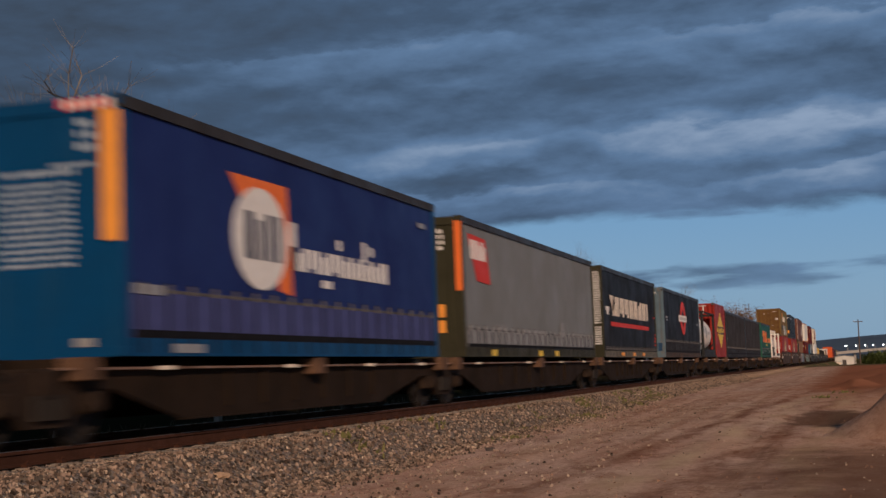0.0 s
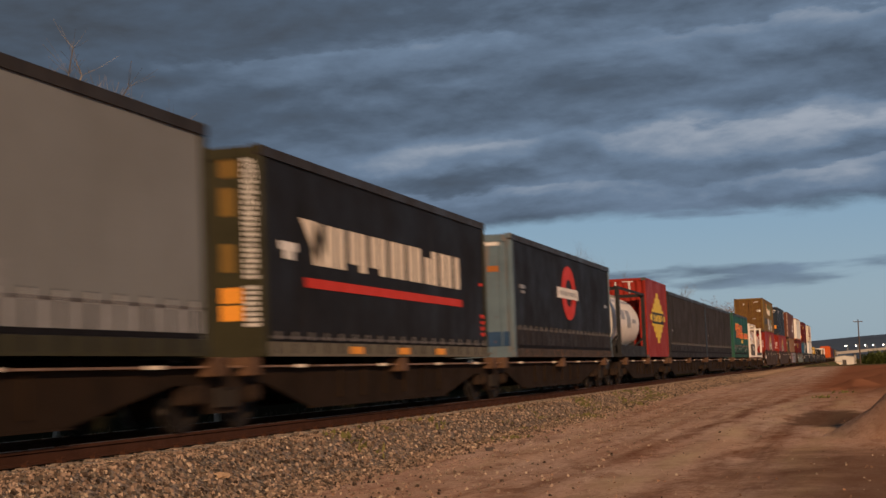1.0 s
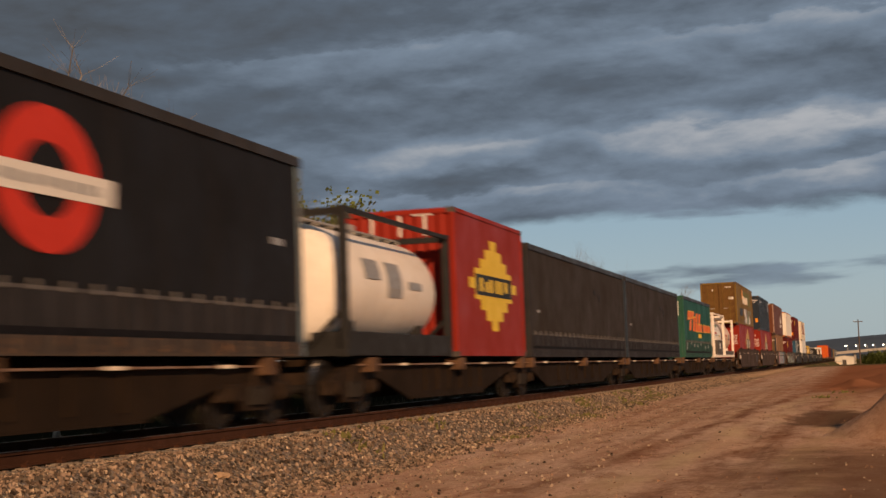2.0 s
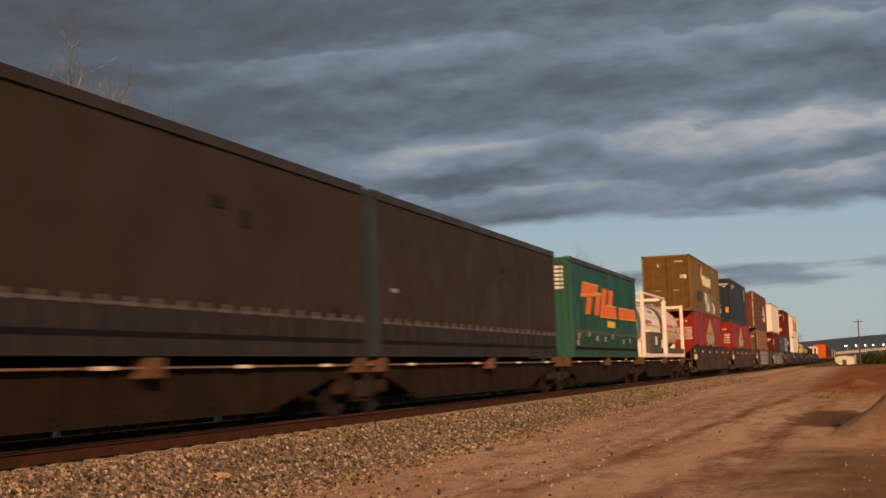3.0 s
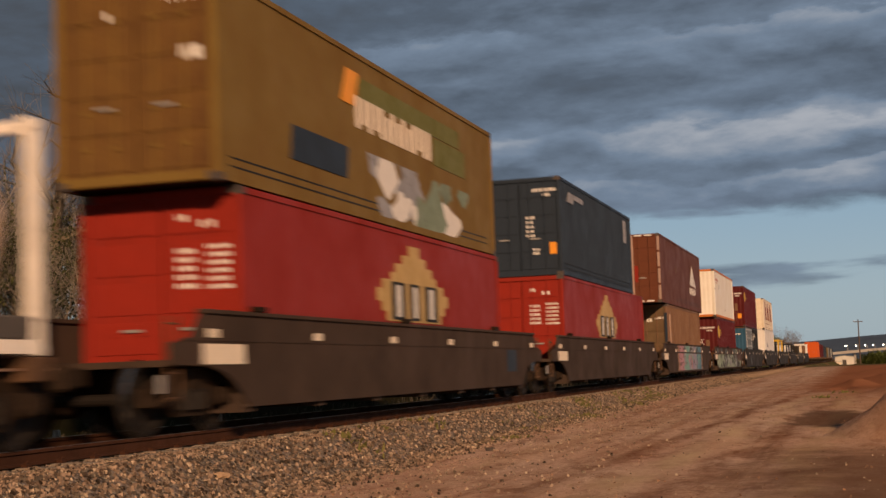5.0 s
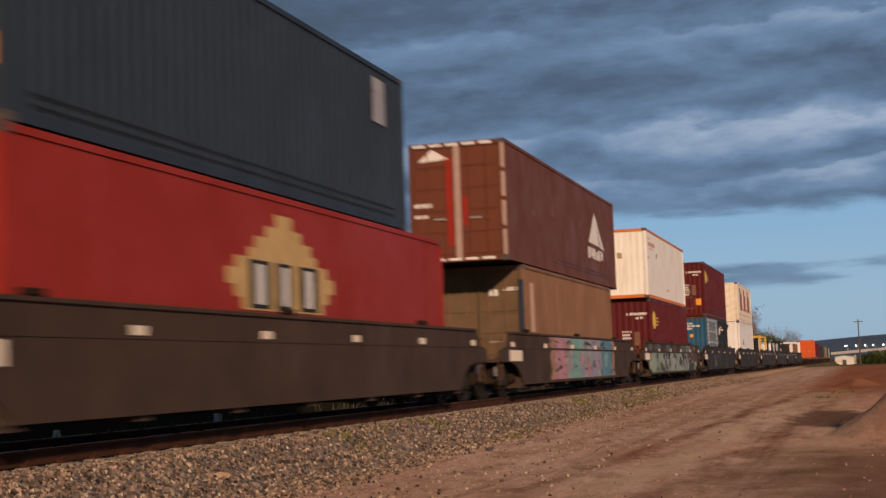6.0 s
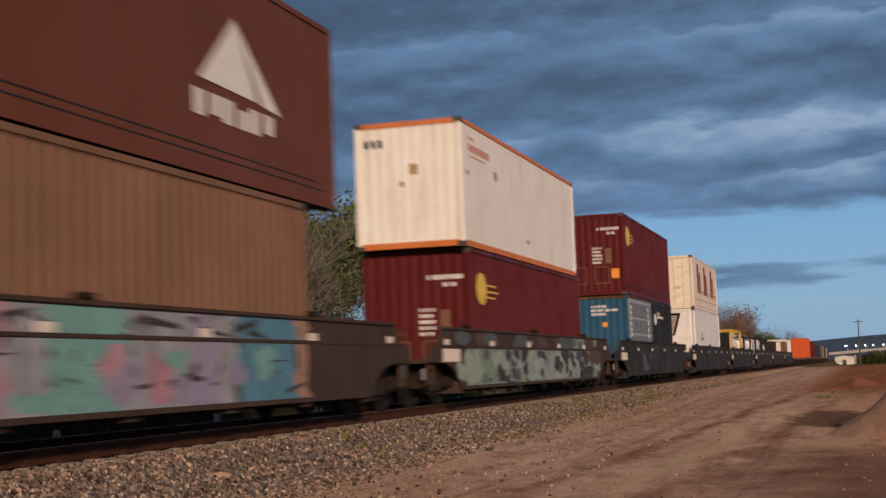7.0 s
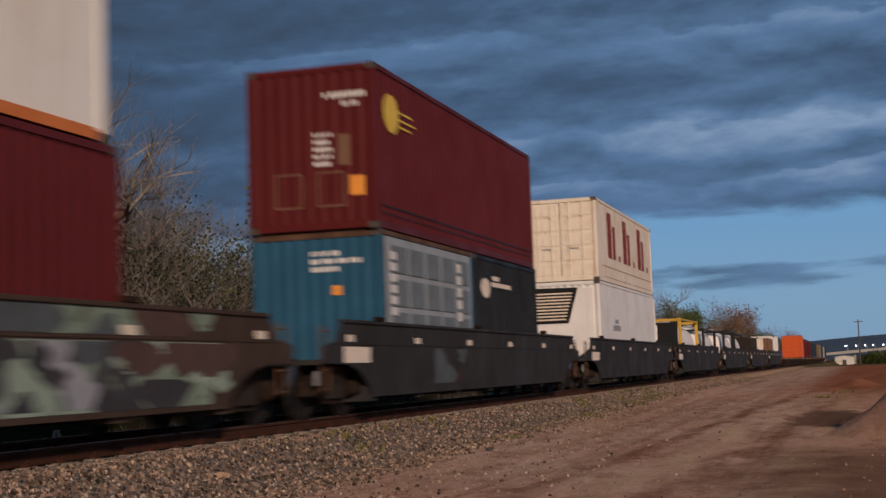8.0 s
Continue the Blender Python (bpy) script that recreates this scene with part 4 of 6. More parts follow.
m_orangebox = mat("orange_container_paint", (0.62, 0.115, 0.025), 0.5, scale=0.8, amount=0.4, streak=(0.4, 0.08, 0.02), streak_amount=0.3)

m_olrail = mat("pale_olive_grey_rail_paint", (0.15, 0.135, 0.10), 0.6, scale=2, amount=0.7, streak=(0.07, 0.055, 0.04), streak_amount=0.5)
m_rustrail = mat("rust_bitten_rail_steel", (0.075, 0.060, 0.050), 0.7, scale=2.5, amount=0.8, wear=(0.20, 0.10, 0.045), wear_at=0.56)
m_hem = mat("dark_curtain_hem", (0.010, 0.010, 0.012), 0.8, scale=3, amount=0.6)
m_webbing = mat("dusty_pale_webbing", (0.12, 0.115, 0.115), 0.7, scale=4, amount=0.9, wear=(0.03, 0.03, 0.035), wear_at=0.52)

# ---- the train: flat wagons and their loads ----
DECK = 0.965
JOINTS = (12.9, 27.4, 44.2, 58.4, 72.9)
for a, b in zip(JOINTS, JOINTS[1:]):
    flat_wagon(a, b, 72.3 if b == 72.9 else None)
JOINTS = (76.2, 88.3, 103.7, 120.0, 134.2, 148.2)
for a, b in zip(JOINTS, JOINTS[1:]):
    flat_wagon(a, b, 146.9 if b == 148.2 else None)

c_navy = curtain_sider("navy blue curtain-sided container with teal end and white wordmark", 14.1, DECK, 12.3, 3.02, m_navy, m_teal, m_teal, m_navystrap, skirt=0.80)
c_grey = curtain_sider("plain grey curtain-sided container with small red badge", 28.35, DECK, 15.0, 3.0, m_grey, m_olive, m_olive, m_greystrap, skirt=0.62, buckle=m_galv)
c_char = curtain_sider("charcoal curtain-sided container with white wordmark and red underline", 45.05, DECK, 12.25, 3.0, m_char, m_olive, m_olrail, m_char, skirt=0.3)
c_ring = curtain_sider("charcoal curtain-sided container with red ring badge and rusty blue end", 59.85, DECK, 13.7, 3.0, m_char, m_bluegrey, m_rustrail, m_darkstrap, skirt=0.72)
t_white = tank_container("white tank container in a black frame", 75.4, DECK, 6.06, 2.48, m_frameb, m_tankw)
c_red20 = shipping_container("shipping_container", "red shipping container with yellow stepped diamond badge", 81.9, DECK, 6.06, 3.13, m_redbox, flat=True, doors=False)
c_brown1 = curtain_sider("plain dusty brown-black curtain-sided container", 88.6, DECK, 14.8, 2.9, m_brown, m_darkstrap, m_darkstrap, m_darkstrap, skirt=0.62)
c_brown2 = curtain_sider("plain dusty brown-black curtain-sided container", 103.9, DECK, 14.9, 2.9, m_brown, m_slate, m_darkstrap, m_darkstrap, skirt=0.62)
c_green = curtain_sider("green curtain-sided container with slanted orange badge", 121.1, DECK, 12.2, 2.94, m_green, m_greenend, m_greenstrap, m_greenstrap, skirt=0.78)
t_frame = tank_container("white tank container in a white frame with grey box", 135.2, DECK, 6.25, 2.56, m_framew, m_tankw)
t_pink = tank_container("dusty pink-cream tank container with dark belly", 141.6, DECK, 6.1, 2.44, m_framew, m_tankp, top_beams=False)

# ---- the train: well wagons and their stacks ----
WELL0, PITCH_W, WELL_L = 150.3, 21.53, 20.3
for k in range(10):
    paint = m_well if k in (0, 1, 2, 3) else m_wellgrey
    lab = ("brown steel well wagon with dusty sides", "brown steel well wagon with dusty sides", "brown well wagon covered in pastel graffiti", "well wagon painted over in green camouflage graffiti")[k] if k < 4 else "dark grey steel well wagon"
    w = well_wagon(WELL0 + PITCH_W * k, WELL_L, paint, lab)
    if k == 0:
        w_first = w
    if k == 4:
        w_grey = w
    if k == 2:
        w_graf = w
    if k == 3:
        w_camo = w
FLOOR = 0.30
c_red1 = shipping_container("shipping_container", "red shipping container with cream crown badge", 152.5, FLOOR, 14.1, 2.99, m_redbox, flat=True)
c_must = shipping_container("shipping_container", "faded mustard shipping container with graffiti", 151.85, 3.29, 14.55, 2.86, m_mustard, flat=True, door_paint=m_mustdoor)
c_red2 = shipping_container("shipping_container", "red shipping container with cream crown badge", 174.0, FLOOR, 15.1, 2.99, m_redbox, flat=True)
c_slate = shipping_container("shipping_container", "dark slate blue corrugated shipping container", 174.1, 3.29, 12.75, 2.84, m_slate)
c_tan = shipping_container("shipping_container", "tan corrugated shipping container with rusty streaks", 196.2, FLOOR, 12.7, 2.98, m_tan, door_paint=m_tandoor)
c_big = shipping_container("shipping_container", "long brown-red shipping container with white triangle badge", 194.7, 3.29, 15.5, 2.96, m_maroon, flat=True)
c_crim1 = shipping_container("shipping_container", "dark crimson shipping container with yellow badge", 218.2, FLOOR, 12.19, 3.03, m_crimson, doors=False, fold=0.018)
c_ivory = shipping_container("shipping_container", "ivory shipping container with orange rails", 217.9, 3.33, 12.2, 2.80, m_ivory, rails=m_ivrail, doors=False, flat=True, fold=0.007)
c_crim2 = shipping_container("shipping_container", "dark crimson shipping container with yellow badge", 239.3, 3.22, 12.19, 2.96, m_crimson, doors=False, fold=0.018)
c_blue20 = shipping_container("shipping_container", "faded blue shipping container with silver panelled side", 239.4, FLOOR, 6.06, 2.92, m_blue20, doors=False, fold=0.018, rails=m_bracket)
c_black20 = shipping_container("shipping_container", "black shipping container with cream badge", 245.6, FLOOR, 6.06, 2.92, m_black20)
c_reef = shipping_container("refrigerated_container", "white refrigerated container with black cooling grille", 260.9, FLOOR, 12.6, 3.15, m_reefer, flat=True, doors=False)
c_cream = shipping_container("shipping_container", "rust-streaked cream shipping container with dark red lettering", 260.9, 3.45, 12.25, 2.71, m_cream20, flat=True)
t_yel = tank_container("white tank container in a yellow frame", 282.0, FLOOR, 7.0, 2.5, m_framey, m_tankw)
t_a = tank_container("white tank container in a black frame", 292.0, FLOOR, 6.1, 2.2, m_frameb, m_tankw)
t_b = tank_container("white tank container in a black frame", 303.5, FLOOR, 6.1, 2.3, m_frameb, m_tankw)
t_c = tank_container("white tank container in a black frame", 311.0, FLOOR, 6.1, 2.3, m_frameb, m_tankw)
c_w1 = shipping_container("shipping_container", "dull brown low shipping container", 325.0, FLOOR, 6.06, 2.2, m_brown)
c_w2 = shipping_container("shipping_container", "rust-streaked cream low shipping container", 333.0, FLOOR, 6.06, 2.3, m_cream20)
c_w3 = shipping_container("shipping_container", "dull brown low shipping container", 346.5, FLOOR, 6.06, 2.4, m_tan)
c_w4 = shipping_container("shipping_container", "plain white corrugated shipping container", 355.5, FLOOR, 6.06, 2.75, m_reefer, doors=False)
TAIL = ((3, "bright orange", m_orangebox, 3.05), (4, "dull crimson", m_crimson, 2.75), (5, "dull crimson", m_crimson, 2.7), (6, "slate blue", m_slate, 2.6), (7, "slate blue", m_slate, 2.6),
        (8, "mustard", m_mustard, 2.5), (9, "plain grey", m_grey, 2.6), (10, "dusty brown", m_brown, 2.6), (11, "silver grey", m_silver, 2.4), (12, "dusty brown", m_brown, 2.5))
for k in range(13):
    flat_wagon(368.5 + 15.2 * k, 383.7 + 15.2 * k)
for k, word, paint, h in TAIL:
    shipping_container("shipping_container", word + " shipping container on a flat wagon", 370.2 + 15.2 * k, DECK, 12.19, h, paint)


# ---- badges, panels and writing on the loads ----
def decal(root, name, polys, material, label="", at=HW - 0.018, t=0.010):
    bm = bmesh.new()
    for pts in polys:
        plate(bm, pts, at, t)
    ob = part(name, bm, material, root, label)
    return tagged(ob, kind="stuff") if len(polys) > 1 else ob


def rect(y0, y1, z0, z1, lean=0.0):
    return [(y0, z0), (y1, z0), (y1 + lean, z1), (y0 + lean, z1)]


def oval(cy, cz, ry, rz, n=28):
    return [(cy + ry * math.cos(k * math.tau / n), cz + rz * math.sin(k * math.tau / n)) for k in range(n)]


def bars(root, y0, y1, z0, z1, n, material, seed=1, lean=0.0, at=HW - 0.018, weight=0.30, name="wordmark"):
    """A wordmark as plain upright and level blocks."""
    rnd = random.Random(seed)
    bm = bmesh.new()
    w = (y1 - y0) / n
    h = z1 - z0
    for k in range(n):
        a, b = y0 + k * w, y0 + (k + 0.86) * w
        s = (b - a) * weight
        kind = rnd.randrange(3)
        low = z0 + (0.18 * h if kind == 1 else 0.0)
        plate(bm, rect(a, a + s * 1.15, z0, z1, lean * h), at, 0.010)
        plate(bm, rect(b - s * 1.15, b, low, z1 - (0.22 * h if kind == 2 else 0.0), lean * h), at, 0.010)
    return tagged(part(name, bm, material, root, "wordmark of plain blocks"), kind="stuff")


def end_panel(root, name, rects, y, material, label=""):
    for x0, x1, z0, z1 in rects:
        bm = bmesh.new()
        end_plate(bm, x0, x1, z0, z1, y, 0.006)
        part(name, bm, material, root, label)


# navy curtain: white disc on an orange flag, white wordmark, teal end with lists
decal(c_navy, "flag_badge", [[(2.91, 2.47), (4.84, 2.48), (4.99, 0.88), (4.5, 0.94), (4.45, 1.6), (3.3, 2.1)]], m_orange, "orange flag shape")
decal(c_navy, "disc_badge", [oval(3.88, 1.64, 0.92, 0.72)], m_white, "white disc", at=HW - 0.012)
decal(c_navy, "disc_mark", [rect(3.34, 3.62, 1.34, 2.0), rect(3.74, 3.94, 1.34, 1.9), rect(4.06, 4.26, 1.34, 2.0), rect(4.38, 4.56, 1.34, 2.0)], mat("slate_navy_vinyl", (0.05, 0.06, 0.10), 0.6, bump=0.0), at=HW - 0.006)
bars(c_navy, 4.95, 9.40, 1.27, 1.62, 9, m_white, 5, weight=0.34)
decal(c_navy, "wordmark", [rect(4.95, 5.15, 1.27, 1.98), rect(6.9, 7.05, 1.70, 1.86), rect(8.1, 8.25, 1.60, 1.92), rect(8.45, 8.60, 1.70, 1.86), rect(6.2, 6.6, 1.06, 1.18)], m_white)
decal(c_navy, "maker_plate", [rect(0.25, 0.95, 0.72, 0.84), rect(11.2, 11.6, 2.45, 2.55), rect(1.2, 2.0, 0.04, 0.15)], m_galv, at=HW + 0.004)
end_panel(c_navy, "marker_strip", [(0.96, 1.21, 1.32, 2.84)], -0.001, m_amber, "tall amber reflective strip")
end_panel(c_navy, "hazard_stripe", [(0.42 + 0.14 * k, 0.50 + 0.14 * k, 2.86, 2.98) for k in range(5)], -0.001, m_red, "red and white hazard blocks")
end_panel(c_navy, "hazard_stripe", [(0.50 + 0.14 * k, 0.56 + 0.14 * k, 2.86, 2.98) for k in range(5)], -0.001, m_white)
writing(c_navy, [(0.64, 0.87, 2.66, 0.09), (0.64, 0.87, 2.52, 0.09), (0.64, 0.87, 2.38, 0.09), (-0.4, 0.6, 2.12, 0.07), (0.3, 0.85, 2.2, 0.05)]
        + [(-0.45 + 0.04 * (k % 2), 0.60, 1.06 + 0.085 * k, 0.045) for k in range(12)], 0.034, mat("faded_small_writing", (0.36, 0.42, 0.48), 0.6, bump=0.0))
end_panel(c_navy, "maker_plate", [(0.6, 0.85, 0.12, 0.22)], -0.001, m_galv)

# grey curtain
decal(c_grey, "shield_badge", [[(0.52, 2.66), (1.98, 2.62), (2.35, 1.62), (1.2, 1.66)]], m_red, "red shield badge")
bars(c_grey, 0.70, 2.0, 2.12, 2.54, 3, m_white, 3, at=HW - 0.010, weight=0.36)
end_panel(c_grey, "marker_strip", [(1.06, 1.21, 1.40, 2.88)], -0.001, m_orange, "tall orange reflective strip")
end_panel(c_grey, "marker_panel", [(0.65, 0.80, 0.85, 1.12), (0.65, 0.80, 0.52, 0.78)], 0.030, m_amber, "amber reflective panel")
writing(c_grey, [(0.66, 0.82, 2.28 + 0.12 * k, 0.08) for k in range(4)], 0.034, m_white)
decal(c_grey, "marker_panel", [rect(y, y + 0.45, 0.02, 0.16) for y in (2.2, 7.0, 9.0)], m_yellow, "yellow reflective panel", at=HW + 0.004)
decal(c_grey, "patch", [rect(9.9, 10.5, 0.45, 0.95), rect(2.6, 3.6, 0.62, 0.74), rect(5.5, 8.0, 0.60, 0.68)], m_greystrap, at=HW - 0.006)

# charcoal curtain: wordmark over a red bar
bars(c_char, 1.95, 10.25, 1.40, 2.06, 8, m_cream, 8, weight=0.30)
decal(c_char, "wordmark", [[(1.45, 2.08), (2.05, 2.08), (2.6, 1.40), (2.2, 1.40)]], m_cream)
decal(c_char, "underline", [[(1.6, 1.04), (10.22, 1.04), (10.22, 1.19), (1.6, 1.19)]], m_red, "long red bar")
decal(c_char, "small_badge", [rect(0.65, 1.27, 1.55, 1.68), rect(0.8, 1.15, 1.42, 1.55)], m_white)
decal(c_char, "red_list", [rect(11.75, 11.98, 0.45 + 0.13 * k, 0.53 + 0.13 * k) for k in range(4)] + [rect(11.7, 11.9, 1.55, 1.62)], m_red)
decal(c_char, "marker_panel", [rect(y, y + 0.6, 0.04, 0.16) for y in (3.4, 5.9, 8.2)], m_amber, "amber reflective panel", at=HW + 0.004)
end_panel(c_char, "marker_panel", [(0.54, 0.90, 0.76, 0.98), (0.54, 0.90, 0.51, 0.73)], 0.030, m_amber, "amber reflective panel")
writing(c_char, [(0.93, 1.15, 0.42 + 0.075 * k, 0.05) for k in range(32) if k != 8], -0.001, m_white)
end_panel(c_char, "faded_panel", [(0.55, 0.85, 2.55, 2.85), (0.55, 0.8, 2.0, 2.4), (0.55, 0.78, 1.2, 1.6)], 0.030, m_mustard)
end_panel(c_char, "marker_panel", [(0.0, 0.35, 2.0, 2.5)], 0.030, m_yellow, "yellow reflective panel")

# charcoal curtain with the ring
ring_out, ring_in = oval(6.85, 1.83, 0.98, 0.78, 32), oval(6.85, 1.83, 0.50, 0.40, 32)
bm = bmesh.new()
for k in range(32):
    j = (k + 1) % 32
    plate(bm, [ring_out[k], ring_out[j], ring_in[j], ring_in[k]], HW - 0.018, 0.010)
part("ring_badge", bm, m_red, c_ring, "red ring badge")
decal(c_ring, "bar_badge", [[(5.2, 1.65), (8.15, 1.66), (8.17, 1.96), (5.2, 1.95)]], m_white, "white bar across the ring", at=HW - 0.010)
bars(c_ring, 5.5, 7.9, 1.74, 1.86, 9, m_galv, 4, at=HW - 0.005)
decal(c_ring, "small_badge", [rect(0.76, 1.28, 1.70, 1.79), rect(0.9, 1.25, 1.58, 1.65), rect(12.6, 13.0, 1.6, 1.7)], m_galv)
end_panel(c_ring, "white_panel", [(0.32, 0.93, 2.72, 2.84)], 0.030, m_white, "white panel")
end_panel(c_ring, "blue_panel", [(-1.08, 1.08, 0.27, 0.62)], 0.030, mat("faded_navy_panel", (0.035, 0.075, 0.15), 0.6, scale=2, amount=0.7, wear=RUST, wear_at=0.62), "faded navy lower panel")
end_panel(c_ring, "rust_patch", [(0.58, 0.86, 2.08, 2.22)], 0.030, mat("bright_rust", (0.38, 0.14, 0.04), 0.8))

# red box with the stepped diamond
steps = []
for k in range(9):
    f = 1 - abs(k - 4) / 4.6
    steps.append(rect(3.2 - 2.1 * f, 3.2 + 2.1 * f, 0.58 + 0.228 * k, 0.58 + 0.228 * (k + 1)))
decal(c_red20, "diamond_badge", steps, m_yellow, "yellow stepped diamond badge")
decal(c_red20, "diamond_band", [rect(1.6, 4.8, 1.36, 1.82)], m_black20, at=HW - 0.010)
bars(c_red20, 1.9, 4.5, 1.44, 1.74, 3, m_yellow, 6, at=HW - 0.004)
end_panel(c_red20, "white_post", [(-0.62, -0.56, 2.55, 3.0), (0.0, 0.06, 2.55, 3.0), (0.55, 0.61, 2.55, 3.0), (0.3, 0.75, 2.98, 3.04)], 0.010, m_white)

# plain brown curtains: patches
for c in (c_brown1, c_brown2):
    decal(c, "patch", [rect(9.9, 10.15, 1.75, 2.0), rect(9.0, 9.4, 1.95, 2.1), rect(13.3, 13.55, 0.5, 0.8)], m_char)
    decal(c, "small_badge", [rect(0.9, 1.2, 1.15, 1.22), rect(13.6, 14.0, 0.42, 0.50)], m_galv)

# green curtain: slanted orange device with a long tail
decal(c_green, "slant_badge", [[(1.48, 1.80), (4.0, 1.92), (4.46, 2.28), (1.84, 2.26)], [(2.08, 1.31), (2.85, 1.32), (3.35, 1.85), (2.55, 1.85)],
                               [(4.62, 1.31), (5.35, 1.31), (6.05, 2.25), (5.21, 2.23)], [(6.0, 1.35), (6.75, 1.38), (7.27, 2.25), (6.45, 2.22)]], m_orange, "slanted orange device")
decal(c_green, "slant_badge", [[(3.55, 1.31), (4.25, 1.31), (4.85, 2.05), (4.1, 2.05)]], m_orange, at=HW - 0.012)
decal(c_green, "tail_badge", [[(4.6, 1.29), (12.0, 1.34), (12.0, 1.70), (5.8, 1.69)]], m_orange, "long orange tail stripe", t=0.007)
decal(c_green, "edge_line", [[(1.52, 1.86), (4.0, 1.97), (4.02, 2.0), (1.54, 1.90)], [(1.84, 2.25), (4.46, 2.27), (4.46, 2.30), (1.84, 2.285)], [(5.8, 1.68), (12.0, 1.69), (12.0, 1.72), (5.8, 1.72)],
                             [(4.6, 1.27), (12.0, 1.32), (12.0, 1.35), (4.6, 1.30)], rect(3.9, 4.9, 2.0, 2.06)], m_yellow, at=HW - 0.006)
decal(c_green, "yellow_panel", [rect(5.95, 7.4, 0.98, 1.19)], m_yellow, "faded yellow panel")
decal(c_green, "patch", [rect(7.75, 8.15, 1.0, 1.9)], m_greenstrap, at=HW - 0.004)
decal(c_green, "dirt_patch", [rect(y, y + 0.35, z, z + 0.16) for y, z in ((0.7, 0.55), (2.3, 0.62), (3.7, 0.5), (0.5, 0.35), (5.2, 0.5), (6.6, 0.6), (8.8, 0.45), (10.2, 0.5))], m_galv, at=HW + 0.001, t=0.004)
end_panel(c_green, "white_list", [(0.72, 0.98, 2.0 + 0.12 * k, 2.07 + 0.12 * k) for k in range(6)], 0.030, m_white)

# tank with a grey box hung on its side
bm = boxed(1.0, HW + 0.01, 1.35, 4.55, 0.14, 1.0, bevel=0.02)
part("equipment_box", bm, m_box, t_frame, "grey steel equipment box")
part("box_lid", boxed(0.98, HW + 0.03, 1.30, 4.6, 1.0, 1.06, bevel=0.01), m_tankw, t_frame)
end = boxed(HW + 0.01, HW + 0.02, 2.77, 3.3, 0.5, 0.83)
part("label_plate", end, m_white, t_frame, "pale label plate")
part("label_plate", boxed(HW + 0.01, HW + 0.02, 3.55, 3.9, 0.5, 0.75), m_black20, t_frame)


def tank_stickers(root, L, radius, zc, items):
    """Stickers that follow the round of a tank: (y0, y1, angle0, angle1, material), angles above level on the near side."""
    for y0, y1, a0, a1, material in items:
        bm = bmesh.new()
        rows = []
        for k in range(5):
            a = radians(a0 + (a1 - a0) * k / 4)
            rows.append([bm.verts.new(((radius + dr) * math.cos(a), y, zc + (radius + dr) * math.sin(a))) for dr in (0.010, 0.016) for y in (y0, y1)])
        for p, q in zip(rows, rows[1:]):
            bm.faces.new((p[2], p[3], q[3], q[2]))
            bm.faces.new((p[0], p[2], q[2], q[0]))
            bm.faces.new((p[1], q[1], q[3], p[3]))
        part("sticker", bm, material, root)


m_leafgreen = mat("green_vinyl", (0.10, 0.30, 0.04), 0.5, bump=0.0)
m_bluevinyl = mat("dark_blue_vinyl", (0.03, 0.05, 0.16), 0.5, bump=0.0)
m_faintred = mat("faded_red_vinyl", (0.55, 0.16, 0.10), 0.6, amount=0.5, bump=0.0)
tank_stickers(t_frame, 6.25, 1.05, 1.27, [(1.55, 1.75, 2, 12, m_bluevinyl), (1.8, 3.1, 5, 12, m_faintred), (1.8, 4.2, 0, 2, m_galv), (4.6, 4.9, -3, 3, m_yellow), (3.3, 4.2, 30, 40, m_galv), (4.2, 4.6, 32, 40, m_leafgreen), (1.2, 5.4, 20, 21, m_galv)])
tank_stickers(t_pink, 6.1, 1.05, 1.27, [(0.82, 1.05, -14, 6, m_bluevinyl), (1.4, 3.4, 2, 9, m_faintred), (1.5, 3.4, -7, -5, m_faintred), (4.1, 5.0, 6, 8, m_bluevinyl), (4.1, 5.0, -8, -6, m_bluevinyl), (4.2, 4.9, -4, 4, m_galv)])
# dark band round the tank's lower third, with a dark bar below
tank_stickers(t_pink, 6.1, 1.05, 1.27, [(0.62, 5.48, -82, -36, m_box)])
part("belly_guard", boxed(0.55, HW - 0.02, 0.15, 5.95, 0.16, 0.40, bevel=0.02), m_box, t_pink, "dark bar along the tank's foot")
tank_stickers(t_white, 6.06, 1.05, 1.27, [(1.4, 2.2, 5, 25, m_galv), (2.6, 3.4, -10, 25, m_galv), (3.8, 4.6, 0, 8, m_galv)])
part("sump_box", boxed(0.5, HW - 0.02, 0.16, 5.9, 0.10, 0.42, bevel=0.02), m_frameb, t_white)

# mustard box with graffiti
bars(c_must, 5.4, 9.8, 1.55, 2.10, 7, m_cream, 12, weight=0.34)
decal(c_must, "faded_block", [rect(5.6, 11.8, 2.08, 2.45), rect(9.9, 12.2, 1.5, 2.05)], mat("faded_green_block", (0.16, 0.16, 0.05), 0.6), at=HW - 0.022)
decal(c_must, "slant_badge", [[(4.7, 1.9), (5.3, 1.9), (5.6, 2.5), (5.0, 2.5)]], m_amber)
decal(c_must, "graffiti_patch", [rect(2.5, 4.9, 0.62, 1.15, 0.1)], m_slate, "dark painted-over patch")
m_graf_pale = mat("pale_grey_blue_spray_paint", (0.36, 0.37, 0.40), 0.6, scale=2.2, amount=0.8, bump=0.0, streak=(0.10, 0.085, 0.075), streak_amount=0.5, wear=(0.075, 0.055, 0.045), wear_at=0.60)
